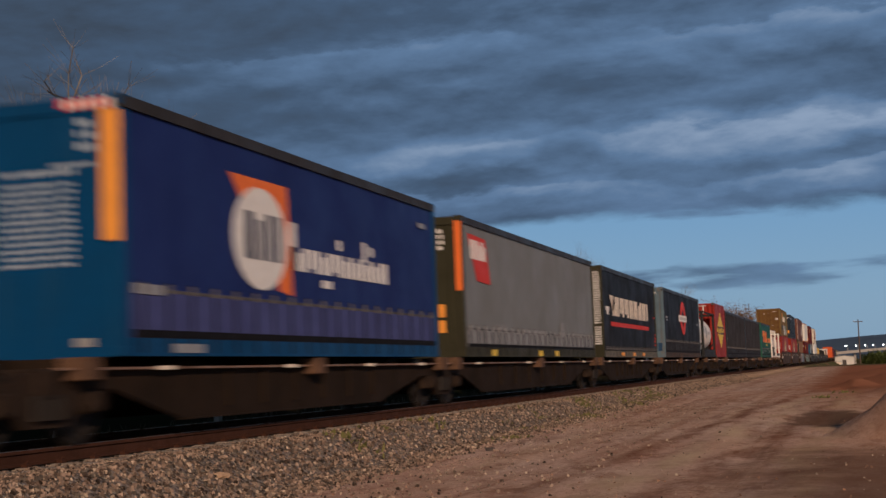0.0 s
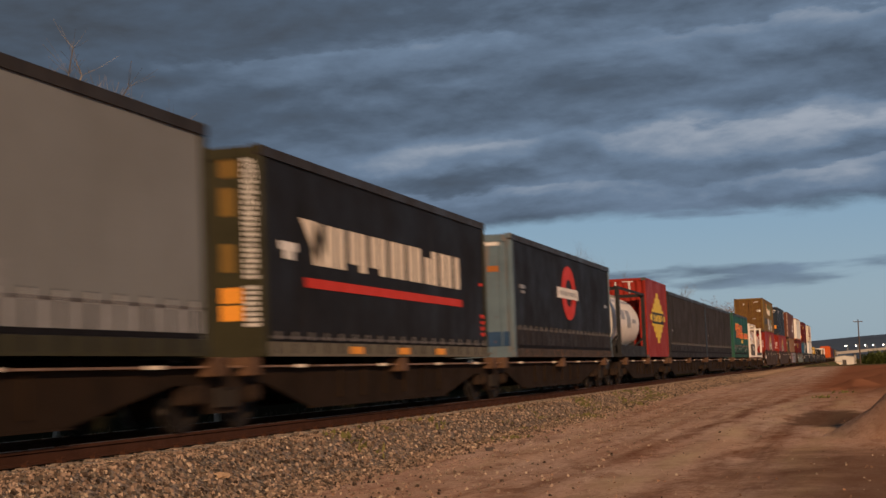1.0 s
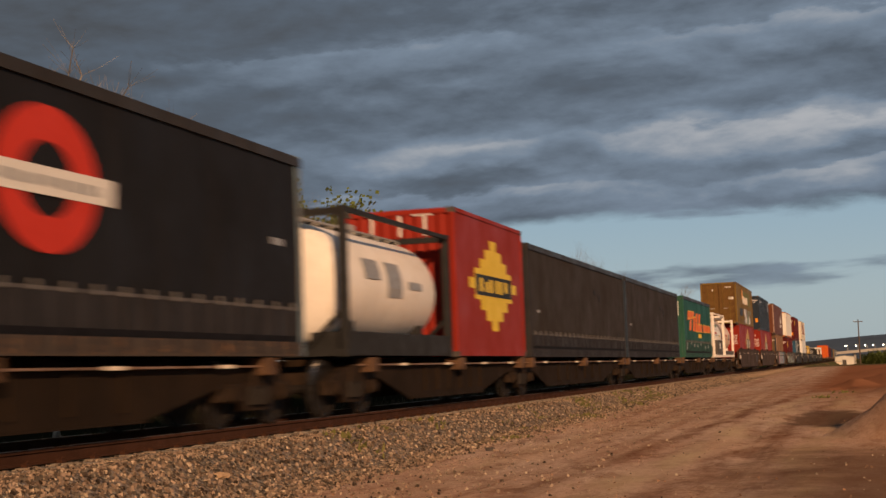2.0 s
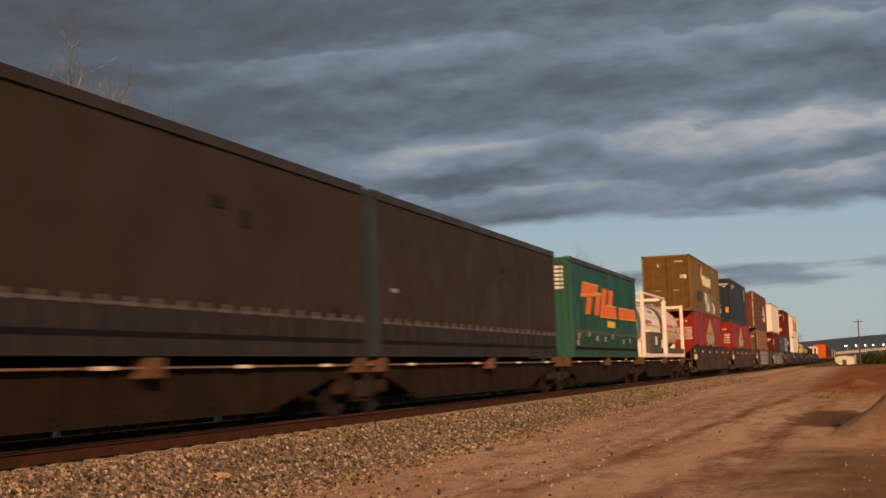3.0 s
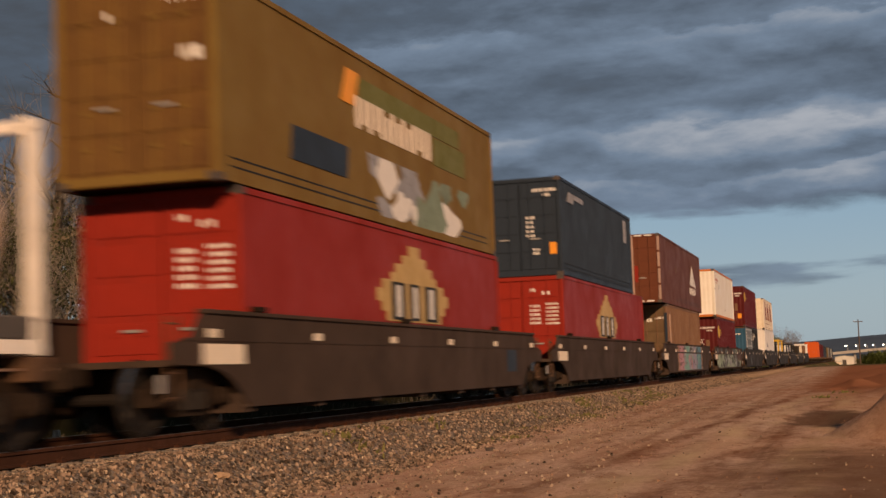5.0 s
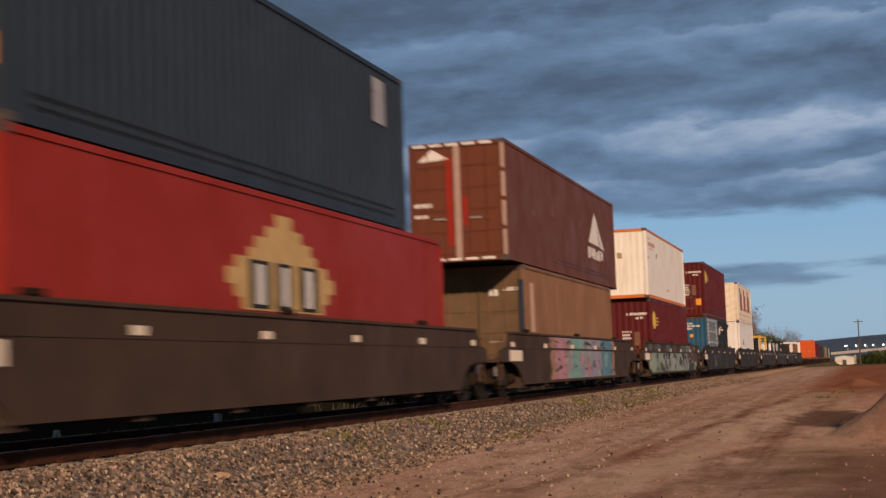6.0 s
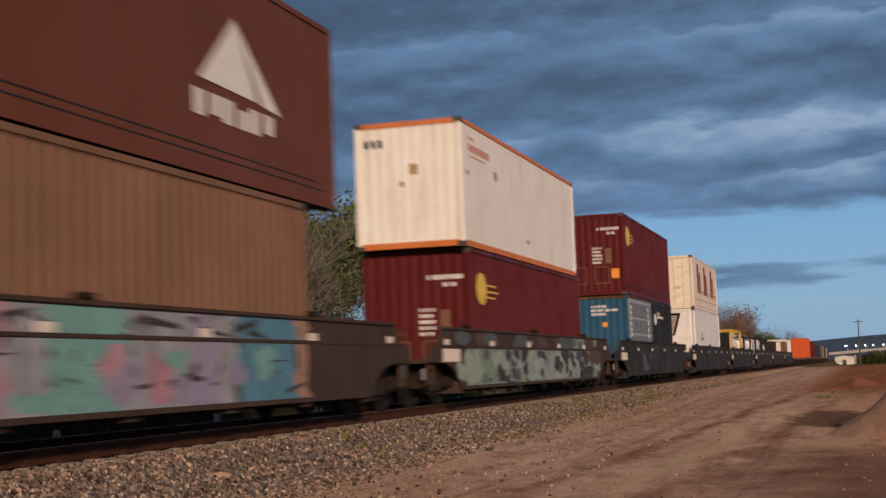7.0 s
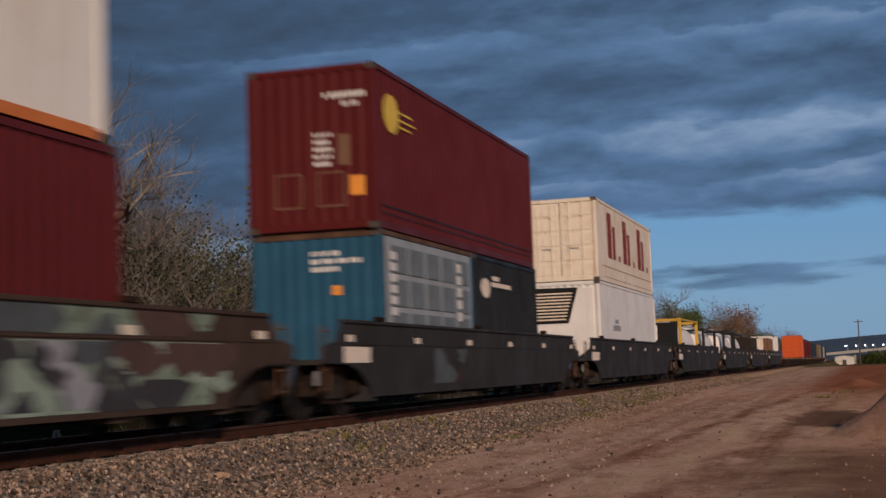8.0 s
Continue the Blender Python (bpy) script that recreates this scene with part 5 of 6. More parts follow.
m_graf_pink = mat("pink_spray_paint", (0.50, 0.27, 0.32), 0.6, scale=2.2, amount=0.8, bump=0.0, streak=(0.10, 0.085, 0.075), streak_amount=0.5, wear=(0.075, 0.055, 0.045), wear_at=0.60)
m_graf_mint = mat("mint_spray_paint", (0.22, 0.42, 0.38), 0.6, scale=2.2, amount=0.8, bump=0.0, streak=(0.10, 0.085, 0.075), streak_amount=0.5, wear=(0.075, 0.055, 0.045), wear_at=0.60)
m_graf_blue = mat("blue_spray_paint", (0.12, 0.27, 0.36), 0.6, scale=2.2, amount=0.8, bump=0.0, streak=(0.10, 0.085, 0.075), streak_amount=0.5, wear=(0.075, 0.055, 0.045), wear_at=0.60)
m_graf_dark = mat("dark_spray_paint", (0.05, 0.05, 0.055), 0.6, scale=2.2, amount=0.8, bump=0.0, streak=(0.10, 0.085, 0.075), streak_amount=0.5, wear=(0.075, 0.055, 0.045), wear_at=0.60)
m_graf_sage = mat("sage_spray_paint", (0.24, 0.31, 0.23), 0.6, scale=2.2, amount=0.8, bump=0.0, streak=(0.10, 0.085, 0.075), streak_amount=0.5, wear=(0.075, 0.055, 0.045), wear_at=0.60)
m_graf_palemint = mat("pale_mint_spray_paint", (0.33, 0.41, 0.33), 0.6, scale=2.2, amount=0.8, bump=0.0, streak=(0.12, 0.13, 0.11), streak_amount=0.5, wear=(0.075, 0.07, 0.06), wear_at=0.62)
m_graf_lilac = mat("lilac_spray_paint", (0.33, 0.29, 0.40), 0.6, scale=2.2, amount=0.8, bump=0.0, streak=(0.12, 0.10, 0.11), streak_amount=0.5, wear=(0.075, 0.06, 0.06), wear_at=0.62)
m_graf_slate = mat("slate_spray_paint", (0.10, 0.115, 0.12), 0.6, scale=2.2, amount=0.8, bump=0.0)
m_graf_plum = mat("faded_plum_spray_paint", (0.065, 0.038, 0.042), 0.65, scale=2.2, amount=0.8, bump=0.0)
m_graf_peach = mat("peach_spray_paint", (0.42, 0.25, 0.17), 0.6, scale=2.2, amount=0.8, bump=0.0, streak=(0.10, 0.085, 0.075), streak_amount=0.5, wear=(0.075, 0.055, 0.045), wear_at=0.60)
m_graf_brown = mat("brown_spray_paint", (0.10, 0.06, 0.05), 0.6, scale=2.2, amount=0.8, bump=0.0, streak=(0.10, 0.085, 0.075), streak_amount=0.5, wear=(0.075, 0.055, 0.045), wear_at=0.60)


def blob(rnd, cy, cz, ry, rz, z_lo, z_hi, n=15):
    ph = rnd.random() * 6
    return [(cy + ry * (1 + 0.45 * math.sin(3 * a + ph) * rnd.uniform(0.3, 1.2)) * math.cos(a), min(z_hi, max(z_lo, cz + rz * (1 + 0.3 * math.cos(2 * a + ph)) * math.sin(a))))
            for a in (k * math.tau / n for k in range(n))]


def spray(root, seed, y0, y1, z0, z1, paints, count, size, at, layer=0.0006):
    rnd = random.Random(seed)
    for i, p in enumerate(paints):
        for k in range(count):
            bm = bmesh.new()
            q = 0.0004 * (k * len(paints) + i) / max(1, count * len(paints))
            s = rnd.uniform(*size)
            plate(bm, blob(rnd, rnd.uniform(y0 + s, y1 - s), rnd.uniform(z0, z1), s, s * rnd.uniform(0.35, 0.9), z0, z1), at + layer * (i + 1), 0.002 + q)
            part("graffiti", bm, p, root)


spray(c_must, 7, 5.6, 13.6, 0.15, 1.2, (m_graf_pale, m_white, m_graf_sage), 5, (0.35, 0.75), HW - 0.022, 0.002)
writing(c_must, [(0.44, 0.84, 2.48, 0.08), (0.68, 1.05, 1.66, 0.18), (-0.44, -0.26, 2.28, 0.12)], 0.024, m_white)

# red boxes: cream crown badge
def crown(root, y0, y1, z0, z1):
    w, h, c = y1 - y0, z1 - z0, (y0 + y1) / 2
    rows = ((0.0, 0.12, 0.76), (0.12, 0.24, 0.88), (0.24, 0.40, 1.0), (0.40, 0.52, 0.86), (0.52, 0.62, 0.64), (0.62, 0.74, 0.52), (0.74, 0.86, 0.33), (0.86, 1.0, 0.15))
    decal(root, "crown_badge", [rect(c - w * f / 2, c + w * f / 2, z0 + h * a, z0 + h * b) for a, b, f in rows], mat("dull_gold_vinyl", (0.52, 0.36, 0.15), 0.55, bump=0.0), "gold stepped crown badge")
    decal(root, "crown_mark", [rect(c - w * 0.32, c - w * 0.14, z0 + h * 0.02, z0 + h * 0.5), rect(c - w * 0.08, c + w * 0.06, z0 + h * 0.02, z0 + h * 0.5), rect(c + w * 0.14, c + w * 0.32, z0 + h * 0.02, z0 + h * 0.5)], m_black20, at=HW - 0.011)
    decal(root, "crown_mark", [rect(c - w * 0.26, c - w * 0.20, z0 + h * 0.06, z0 + h * 0.46), rect(c - w * 0.03, c + w * 0.02, z0 + h * 0.06, z0 + h * 0.46), rect(c + w * 0.2, c + w * 0.26, z0 + h * 0.06, z0 + h * 0.46)], m_white, at=HW - 0.006)


crown(c_red1, 5.55, 9.9, 1.30, 2.72)
crown(c_red2, 5.1, 9.0, 1.30, 2.70)
for c in (c_red1, c_red2):
    writing(c, [(0.25, 0.42, 2.55, 0.09), (0.60, 0.84, 2.45, 0.10)] + [(0.23, 0.54, 1.62 + 0.12 * k, 0.07) for k in range(5)] + [(0.69, 1.07, 1.6 + 0.11 * k, 0.06) for k in range(6)], 0.024, m_white)
decal(c_slate, "white_badge", [rect(1.0, 1.9, 2.2, 2.5, 0.3), rect(2.1, 3.5, 2.35, 2.5), rect(11.1, 11.7, 1.8, 2.6)], m_graf_pale, at=HW - 0.013)
writing(c_slate, [(0.40, 1.15, 2.42, 0.09), (0.7, 0.95, 2.28, 0.08)] + [(0.20, 0.45, 1.12 + 0.13 * k, 0.08) for k in range(5)] + [(0.37, 0.57, 0.62 + 0.11 * k, 0.07) for k in range(2)], 0.024, m_white)
end_panel(c_slate, "amber_panel", [(0.86, 1.06, 0.62, 0.95)], 0.024, m_amber)

# long brown-red box
decal(c_big, "triangle_badge", [[(11.85, 2.28), (10.75, 1.28), (12.55, 1.24)], [(11.95, 2.2), (12.75, 1.22), (13.35, 1.18)]], m_white, "white triangle badge")
bars(c_big, 10.6, 13.2, 0.78, 1.12, 3, m_white, 9, weight=0.3)
end_panel(c_big, "white_strip", [(1.11, 1.215, 0.14 + 0.70 * k, 0.74 + 0.70 * k) for k in range(4)] + [(-0.07, 0.09, 0.1, 2.85)], -0.003, mat("dull_pinkish_strip", (0.42, 0.30, 0.25), 0.6, bump=0.0), "worn pale strip")
end_panel(c_big, "white_strip", [(-1.1 + 0.42 * k, -0.78 + 0.42 * k, z, z + 0.06) for k in range(5) for z in (0.05, 2.86)], -0.004, m_white)
bm = bmesh.new()
prism(bm, [(-0.98, 2.50), (-0.62, 2.80), (-0.20, 2.55), (-0.45, 2.52)], 1, 0.012, 0.020)
part("triangle_badge", bm, m_white, c_big, "white triangle badge")
writing(c_big, [(-1.1, -0.65, 1.38, 0.10), (-1.1, -0.72, 1.12, 0.08)], 0.024, m_white)
end_panel(c_big, "red_patch", [(-0.32, -0.12, 0.4, 2.6), (0.12, 0.26, 0.9, 1.6)], 0.026, m_redbox)
decal(c_big, "fork_pocket_line", [rect(6.0, 14.8, 0.38, 0.40), rect(5.0, 15.1, 0.27, 0.29)], m_black20, at=HW - 0.022, t=0.004)
decal(c_big, "patch", [rect(2.9, 3.2, 1.35, 1.5), rect(5.3, 5.6, 1.55, 1.9)], m_tan, at=HW - 0.022, t=0.004)

# tan box
decal(c_tan, "white_strip", [rect(0.72, 1.08, 1.3, 2.55)], mat("pale_peach_panel", (0.55, 0.38, 0.27), 0.6, bump=0.0), "tall pale panel", at=HW - 0.013)
end_panel(c_tan, "blue_panel", [(1.08, 1.2, 1.3, 2.6)], -0.003, m_slate)
writing(c_tan, [(0.31, 0.58, 2.22, 0.16), (0.68, 1.04, 2.33, 0.10)], 0.024, m_white)

# crimson boxes: yellow badge
for c in (c_crim1, c_crim2):
    decal(c, "yellow_badge", [oval(0.95, 2.16, 0.42, 0.36), rect(1.42, 2.2, 2.24, 2.28), rect(1.42, 2.4, 2.10, 2.14), rect(1.42, 2.1, 1.97, 2.01)], m_yellow, "yellow sun badge", at=HW - 0.013)
    writing(c, [(0.25, 1.05, 2.36, 0.10), (0.6, 0.9, 2.20, 0.09)] + [(0.05, 0.40, 1.15 + 0.13 * k, 0.08) for k in range(5)], 0.018, m_white)
    end_panel(c, "faded_panel", [(0.52, 0.74, 1.15, 1.7)], 0.018, m_tan)
    end_panel(c, "amber_panel", [(0.72, 1.0, 0.60, 0.95)], 0.016, m_amber, "amber panel")
    end_panel(c, "white_outline", [(x, x + 0.5, z, z + 0.03) for x in (-0.7, 0.1) for z in (0.42, 1.02)] + [(x, x + 0.03, 0.42, 1.02) for x in (-0.7, -0.2, 0.1, 0.6)], 0.018, m_tan)
    decal(c, "fork_pocket_line", [rect(0.3, 11.9, 0.42, 0.45), rect(0.3, 11.9, 0.29, 0.31)], m_black20, at=HW - 0.0115, t=0.004)

# ivory box
end_panel(c_ivory, "maker_mark", [(-1.0 + 0.16 * k, -0.90 + 0.16 * k, 2.25, 2.42) for k in range(3)], 0.016, m_slate)
end_panel(c_ivory, "stain", [(0.02, 0.22, 1.62, 1.85), (-0.2, -0.1, 1.36, 1.48)], 0.016, mat("ochre_stain", (0.42, 0.30, 0.15), 0.8))
decal(c_ivory, "pale_red_writing", [rect(0.65, 1.1, 2.40, 2.46), rect(0.65, 2.4, 2.14, 2.30), rect(0.75, 2.0, 2.02, 2.06)], mat("faded_red_writing", (0.62, 0.34, 0.26), 0.6), at=HW - 0.0225, t=0.004)
decal(c_ivory, "scuff", [rect(2.85, 3.05, 1.75, 1.95), rect(0.4, 0.55, 1.6, 1.7), rect(6.0, 6.2, 0.5, 0.6)], m_box, at=HW - 0.0225, t=0.004)

# blue and silver, black boxes
writing(c_blue20, [(-0.1, 0.45, 2.48, 0.09), (-0.1, 0.85, 2.34, 0.09), (-0.1, 0.50, 2.20, 0.09)], 0.017, m_white)
end_panel(c_blue20, "amber_panel", [(0.29, 0.47, 1.78, 1.95)], 0.017, m_amber)
part("panelled_cover", boxed(HW - 0.010, HW + 0.006, 0.25, 5.85, 0.15, 2.80), m_silver, c_blue20, "silver panelled side cover")
src = None
for k in range(5):
    for j in range(4):
        if src is None:
            src = part("panel", boxed(HW + 0.006, HW + 0.03, 0.0, 0.86, 0.0, 0.50, bevel=0.012), mat("dull_blue_grey_panel", (0.17, 0.20, 0.22), 0.6, scale=2, amount=0.6), c_blue20)
            src.location = (0, 0.55 + 1.05 * k, 0.36 + 0.60 * j)
        else:
            shared("panel", src, c_blue20, pose(0, 0.55 + 1.05 * k, 0.36 + 0.60 * j))
decal(c_blue20, "white_list", [rect(0.42, 0.75, 1.4 + 0.2 * k, 1.54 + 0.2 * k) for k in range(6)] + [rect(4.7, 5.0, 1.4 + 0.25 * k, 1.58 + 0.25 * k) for k in range(5)], m_white, at=HW + 0.031, t=0.004)
decal(c_black20, "flower_badge", [oval(0.95, 2.2, 0.38, 0.22), rect(1.5, 3.3, 2.26, 2.36), rect(1.6, 2.2, 2.4, 2.5)], m_cream, "cream flower badge", at=HW - 0.013)

# reefer: cooling unit with its grille, cream box with dark red letters
part("cooling_unit", boxed(-1.0, 1.0, -0.02, 0.03, 0.12, 2.92, bevel=0.01), m_reefer, c_reef)
bm = bmesh.new()
prism(bm, [(-1.02, 1.80), (0.18, 1.80), (0.52, 2.94), (-1.02, 2.96)], 1, -0.05, -0.02)
part("grille_frame", bm, m_black, c_reef, "black grille surround")
for k in range(9):
    z = 1.90 + 0.105 * k
    part("grille_slat", boxed(-0.96, 0.10 + 0.03 * k, -0.085, -0.05, z, z + 0.045), m_cream, c_reef)
m_darkred = mat("dark_red_lettering", (0.24, 0.05, 0.04), 0.7, scale=4, amount=0.6, bump=0.0)
for y0 in (2.1, 5.3, 8.7):
    decal(c_cream, "block_shape", [rect(y0, y0 + 0.75, 0.86, 2.40)], m_darkred, "dark red upright block")
    decal(c_cream, "block_shape", [rect(y0 + 1.0, y0 + 1.5, 0.86, 2.0)], m_darkred)
    decal(c_cream, "block_shape", [rect(y0 + 2.2, y0 + 2.5, 0.86, 1.06)], m_darkred)
decal(c_cream, "rail_band", [rect(1.0, 11.9, 0.17, 0.19), rect(1.0, 11.9, 0.52, 0.55), rect(5.6, 5.66, 0.19, 0.52)], mat("pale_rust", (0.32, 0.18, 0.10), 0.8), at=HW - 0.022, t=0.004)
decal(c_reef, "small_badge", [rect(2.5, 4.0, 1.55, 1.75), rect(2.9, 3.6, 1.8, 1.95)], m_graf_pale, at=HW - 0.022, t=0.004)

# graffiti on the well wagons
AT = 1.277


def letter_blocks(root, seed, spans, z0, z1, at):
    """Tall sprayed blocks side by side with wavering edges, and dark strokes over them."""
    rnd = random.Random(seed)
    for k, (a, b, paint) in enumerate(spans):
        left = [(a + rnd.uniform(-0.16, 0.16), z0 + (z1 - z0) * q / 5) for q in range(6)]
        right = [(b + rnd.uniform(-0.16, 0.16), z0 + (z1 - z0) * q / 5) for q in range(6)]
        bm = bmesh.new()
        plate(bm, left + right[::-1], at, 0.0012 + 0.0002 * k)
        part("graffiti", bm, paint, root)
    for k in range(14):
        y, z = rnd.uniform(spans[0][0] + 0.3, spans[-1][1] - 0.5), rnd.uniform(z0 + 0.05, z1 - 0.12)
        w, h, lean = rnd.uniform(0.15, 1.1), rnd.uniform(0.02, 0.10), rnd.uniform(-0.1, 0.16)
        bm = bmesh.new()
        plate(bm, [(y, z), (y + w, max(z0, min(z1, z + lean))), (y + w * 0.95, max(z0, min(z1 - 0.01, z + lean + h * 0.6))), (y + 0.04, min(z1, z + h))], at + 0.004, 0.0012 + 0.0001 * k)
        part("graffiti", bm, m_graf_dark, root)


SPANS = ((5.4, 6.0, m_graf_peach), (6.0, 7.6, m_graf_pink), (7.6, 8.4, m_graf_pale), (8.4, 10.0, m_graf_mint), (10.0, 11.6, m_graf_pale), (11.6, 12.3, m_graf_lilac), (12.3, 12.9, m_graf_pale),
         (12.9, 14.9, m_graf_blue), (14.9, 15.4, m_graf_peach))
letter_blocks(w_graf, 21, SPANS, 0.36, 1.14, AT)
letter_blocks(w_graf, 22, SPANS, 1.20, 1.49, AT)
spray(w_graf, 23, 6.2, 14.6, 0.40, 1.10, (m_graf_mint, m_graf_pink, m_graf_lilac), 4, (0.16, 0.36), AT + 0.0035)
decal(w_camo, "graffiti", [rect(2.6, 17.6, 0.36, 1.13)], m_graf_sage, "sage sprayed ground", at=AT - 0.001, t=0.002)
spray(w_camo, 31, 1.6, 18.8, 0.36, 1.13, (m_graf_palemint, m_graf_dark, m_graf_palemint), 14, (0.25, 0.7), AT)
spray(w_camo, 32, 3.8, 15.6, 0.40, 1.12, (m_graf_slate, m_graf_pale, m_graf_dark), 18, (0.12, 0.36), AT + 0.004)
spray(w_camo, 34, 14.5, 18.8, 0.70, 1.12, (m_graf_brown,), 5, (0.35, 0.6), AT + 0.006)
spray(w_camo, 33, 1.2, 19.0, 1.20, 1.50, (m_graf_sage, m_graf_brown, m_graf_slate), 7, (0.3, 0.6), AT)
decal(w_first, "painted_patch", [rect(16.6, 17.5, 0.62, 1.12)], m_slate, "dark blue painted-out patch", at=AT, t=0.003)
spray(w_grey, 41, 5.2, 8.4, 0.45, 1.12, (m_graf_plum, m_graf_slate), 3, (0.3, 0.7), AT)

# cooling set at the end of the yellow-framed tank
part("cooling_unit", boxed(-1.0, 1.0, 0.02, 0.40, 0.9, 2.3, bevel=0.03), m_black20, t_yel, "black cooling unit")
part("vent_panel", boxed(-0.9, 0.1, -0.02, 0.02, 1.5, 2.2, bevel=0.02), m_reefer, t_yel, "white vent panel")

# fork-lift lines along the foot of the long boxes
for c, ln in ((c_slate, 12.4), (c_must, 14.2)):
    for z in (0.22, 0.34):
        decal(c, "fork_pocket_line", [rect(0.4, ln - 0.3, z, z + 0.025)], m_black20, at=HW - (0.0115 if c is c_slate else 0.022), t=0.004)


# ---- trees and scrub behind the line ----
m_bark = mat("grey_brown_bark", (0.27, 0.215, 0.155), 0.95, dark=(0.08, 0.06, 0.045), scale=4, amount=0.8, bump=0.5)
m_twig = mat("pale_bare_twigs", (0.25, 0.22, 0.185), 0.95, dark=(0.10, 0.085, 0.07), scale=0.8, amount=0.9, islands=0.6)
m_leaf = mat("dull_green_leaves", (0.095, 0.120, 0.032), 0.8, dark=(0.045, 0.06, 0.018), scale=1.5, amount=0.8, islands=0.5, bump=0.0)
m_leaf2 = mat("olive_brown_leaves", (0.070, 0.078, 0.028), 0.8, dark=(0.045, 0.042, 0.018), scale=1.5, amount=0.8, islands=0.5, bump=0.0)
m_leafd = mat("dusky_olive_leaves", (0.040, 0.042, 0.020), 0.8, dark=(0.018, 0.019, 0.010), scale=1.5, amount=0.8, islands=0.6, bump=0.0)
m_autumn = mat("rusty_brown_twig_tips", (0.20, 0.115, 0.055), 0.9, dark=(0.12, 0.07, 0.035), scale=1.5, amount=0.8, islands=0.5, bump=0.0)


class Skin:
    def __init__(self):
        self.v, self.f = [], []

    def limb(self, a, b, r0, r1, n=5):
        q = (b - a).to_track_quat("Z", "Y")
        k0 = len(self.v)
        for p, r in ((a, r0), (b, r1)):
            for k in range(n):
                self.v.append(p + q @ Vector((r * math.cos(k * math.tau / n), r * math.sin(k * math.tau / n), 0)))
        for k in range(n):
            self.f.append((k0 + k, k0 + (k + 1) % n, k0 + n + (k + 1) % n, k0 + n + k))

    def leaf(self, p, s, rnd):
        d = Vector((rnd.gauss(0, 1), rnd.gauss(0, 1), rnd.gauss(0, 1))).normalized()
        e = d.orthogonal().normalized() * s * 0.5
        k0 = len(self.v)
        self.v += [p - e * 0.2, p + d * s * 0.5 + e, p + d * s, p + d * s * 0.5 - e]
        self.f.append((k0, k0 + 1, k0 + 2, k0 + 3))

    def make(self, name, material, parent, label=""):
        me = bpy.data.meshes.new(name)
        me.from_pydata([tuple(v) for v in self.v], [], self.f)
        me.materials.append(material)
        ob = new(name, me)
        ob.parent = parent
        if label:
            ob["label"] = label
        return ob


def tree(name, label, height, seed, leaves=0, leaf_mat=None, spread=0.55, levels=5, leaf_size=0.22, girth=0.020, stems=1):
    rnd = random.Random(seed)
    root = tagged(new(name), label, "tree", "trees behind the line")
    wood, twigs, crown = Skin(), Skin(), Skin()
    tips = []

    def grow(p, d, length, r, level):
        bits = 3 if level < 2 else 2
        for k in range(bits):
            d = (d + Vector((rnd.gauss(0, 0.13), rnd.gauss(0, 0.13), rnd.gauss(0, 0.08) + 0.05))).normalized()
            e = p + d * (length / bits)
            r1 = r * (0.86 if level < levels - 1 else 0.7)
            (wood if level < 2 else twigs).limb(p, e, r, r1, 7 if level < 1 else (5 if level < 3 else 3))
            p, r = e, r1
            if level < levels - 1 and (level > 0 or k > 0):
                for _ in range(2 if level < 2 else (3 if level < 3 else 5)):
                    side = d.orthogonal()
                    side.rotate(Matrix.Rotation(rnd.uniform(0, math.tau), 3, d))
                    nd = (d * rnd.uniform(0.5, 0.9) + side * rnd.uniform(0.5, 1.0) * spread * 1.6 + Vector((0, 0, 0.22 + 0.12 * level))).normalized()
                    grow(p, nd, length * rnd.uniform(0.5, 0.78), r * (rnd.uniform(0.5, 0.7) if level < 2 else (rnd.uniform(0.42, 0.58) if level < 3 else rnd.uniform(0.30, 0.42))), level + 1)
        if level >= levels - 2:
            tips.append(p)

    for s in range(stems):
        lean = Vector((rnd.gauss(0, 0.10 + 0.14 * (stems > 1)), rnd.gauss(0, 0.10 + 0.14 * (stems > 1)), 1)).normalized()
        grow(Vector((rnd.gauss(0, 0.3 * (stems > 1)), rnd.gauss(0, 0.3 * (stems > 1)), -0.3)), lean, height * 0.50, height * girth / math.sqrt(stems), 0)
    wood.make("trunk", m_bark, root)
    twigs.make("branchwork", m_twig, root)
    if leaves:
        for _ in range(leaves):
            p = rnd.choice(tips)
            crown.leaf(p + Vector((rnd.gauss(0, 0.42), rnd.gauss(0, 0.42), rnd.gauss(0, 0.42))), leaf_size * rnd.uniform(0.6, 1.3), rnd)
        crown.make("crown", leaf_mat, root)
    return root


def shrub(name, label, height, seed, count, leaf_mat, width=1.0, leaf_size=0.2):
    """A many-stemmed shrub with leaves in uneven clumps."""
    rnd = random.Random(seed)
    root = tagged(new(name), label, "shrub", "scrub of the yard")
    wood, crown = Skin(), Skin()
    centres = []
    for k in range(14):
        d = Vector((rnd.gauss(0, 0.5) * width, rnd.gauss(0, 0.5) * width, 1)).normalized()
        tip = d * height * rnd.uniform(0.55, 1.0)
        wood.limb(Vector((0, 0, -0.1)), tip, 0.03, 0.008, 4)
        centres += [tip, tip * 0.7, tip * 0.45]
    for _ in range(count):
        c = rnd.choice(centres)
        crown.leaf(c + Vector((rnd.gauss(0, 0.16), rnd.gauss(0, 0.16), rnd.gauss(0, 0.14))) * height, leaf_size * rnd.uniform(0.6, 1.3), rnd)
    wood.make("stems", m_bark, root)
    crown.make("leaves", leaf_mat, root)
    return root


def stand(ob, x, y, turn=0.0):
    ob.matrix_basis = pose(x, y, ground_height(x, y), 0, 0, turn)
    return ob


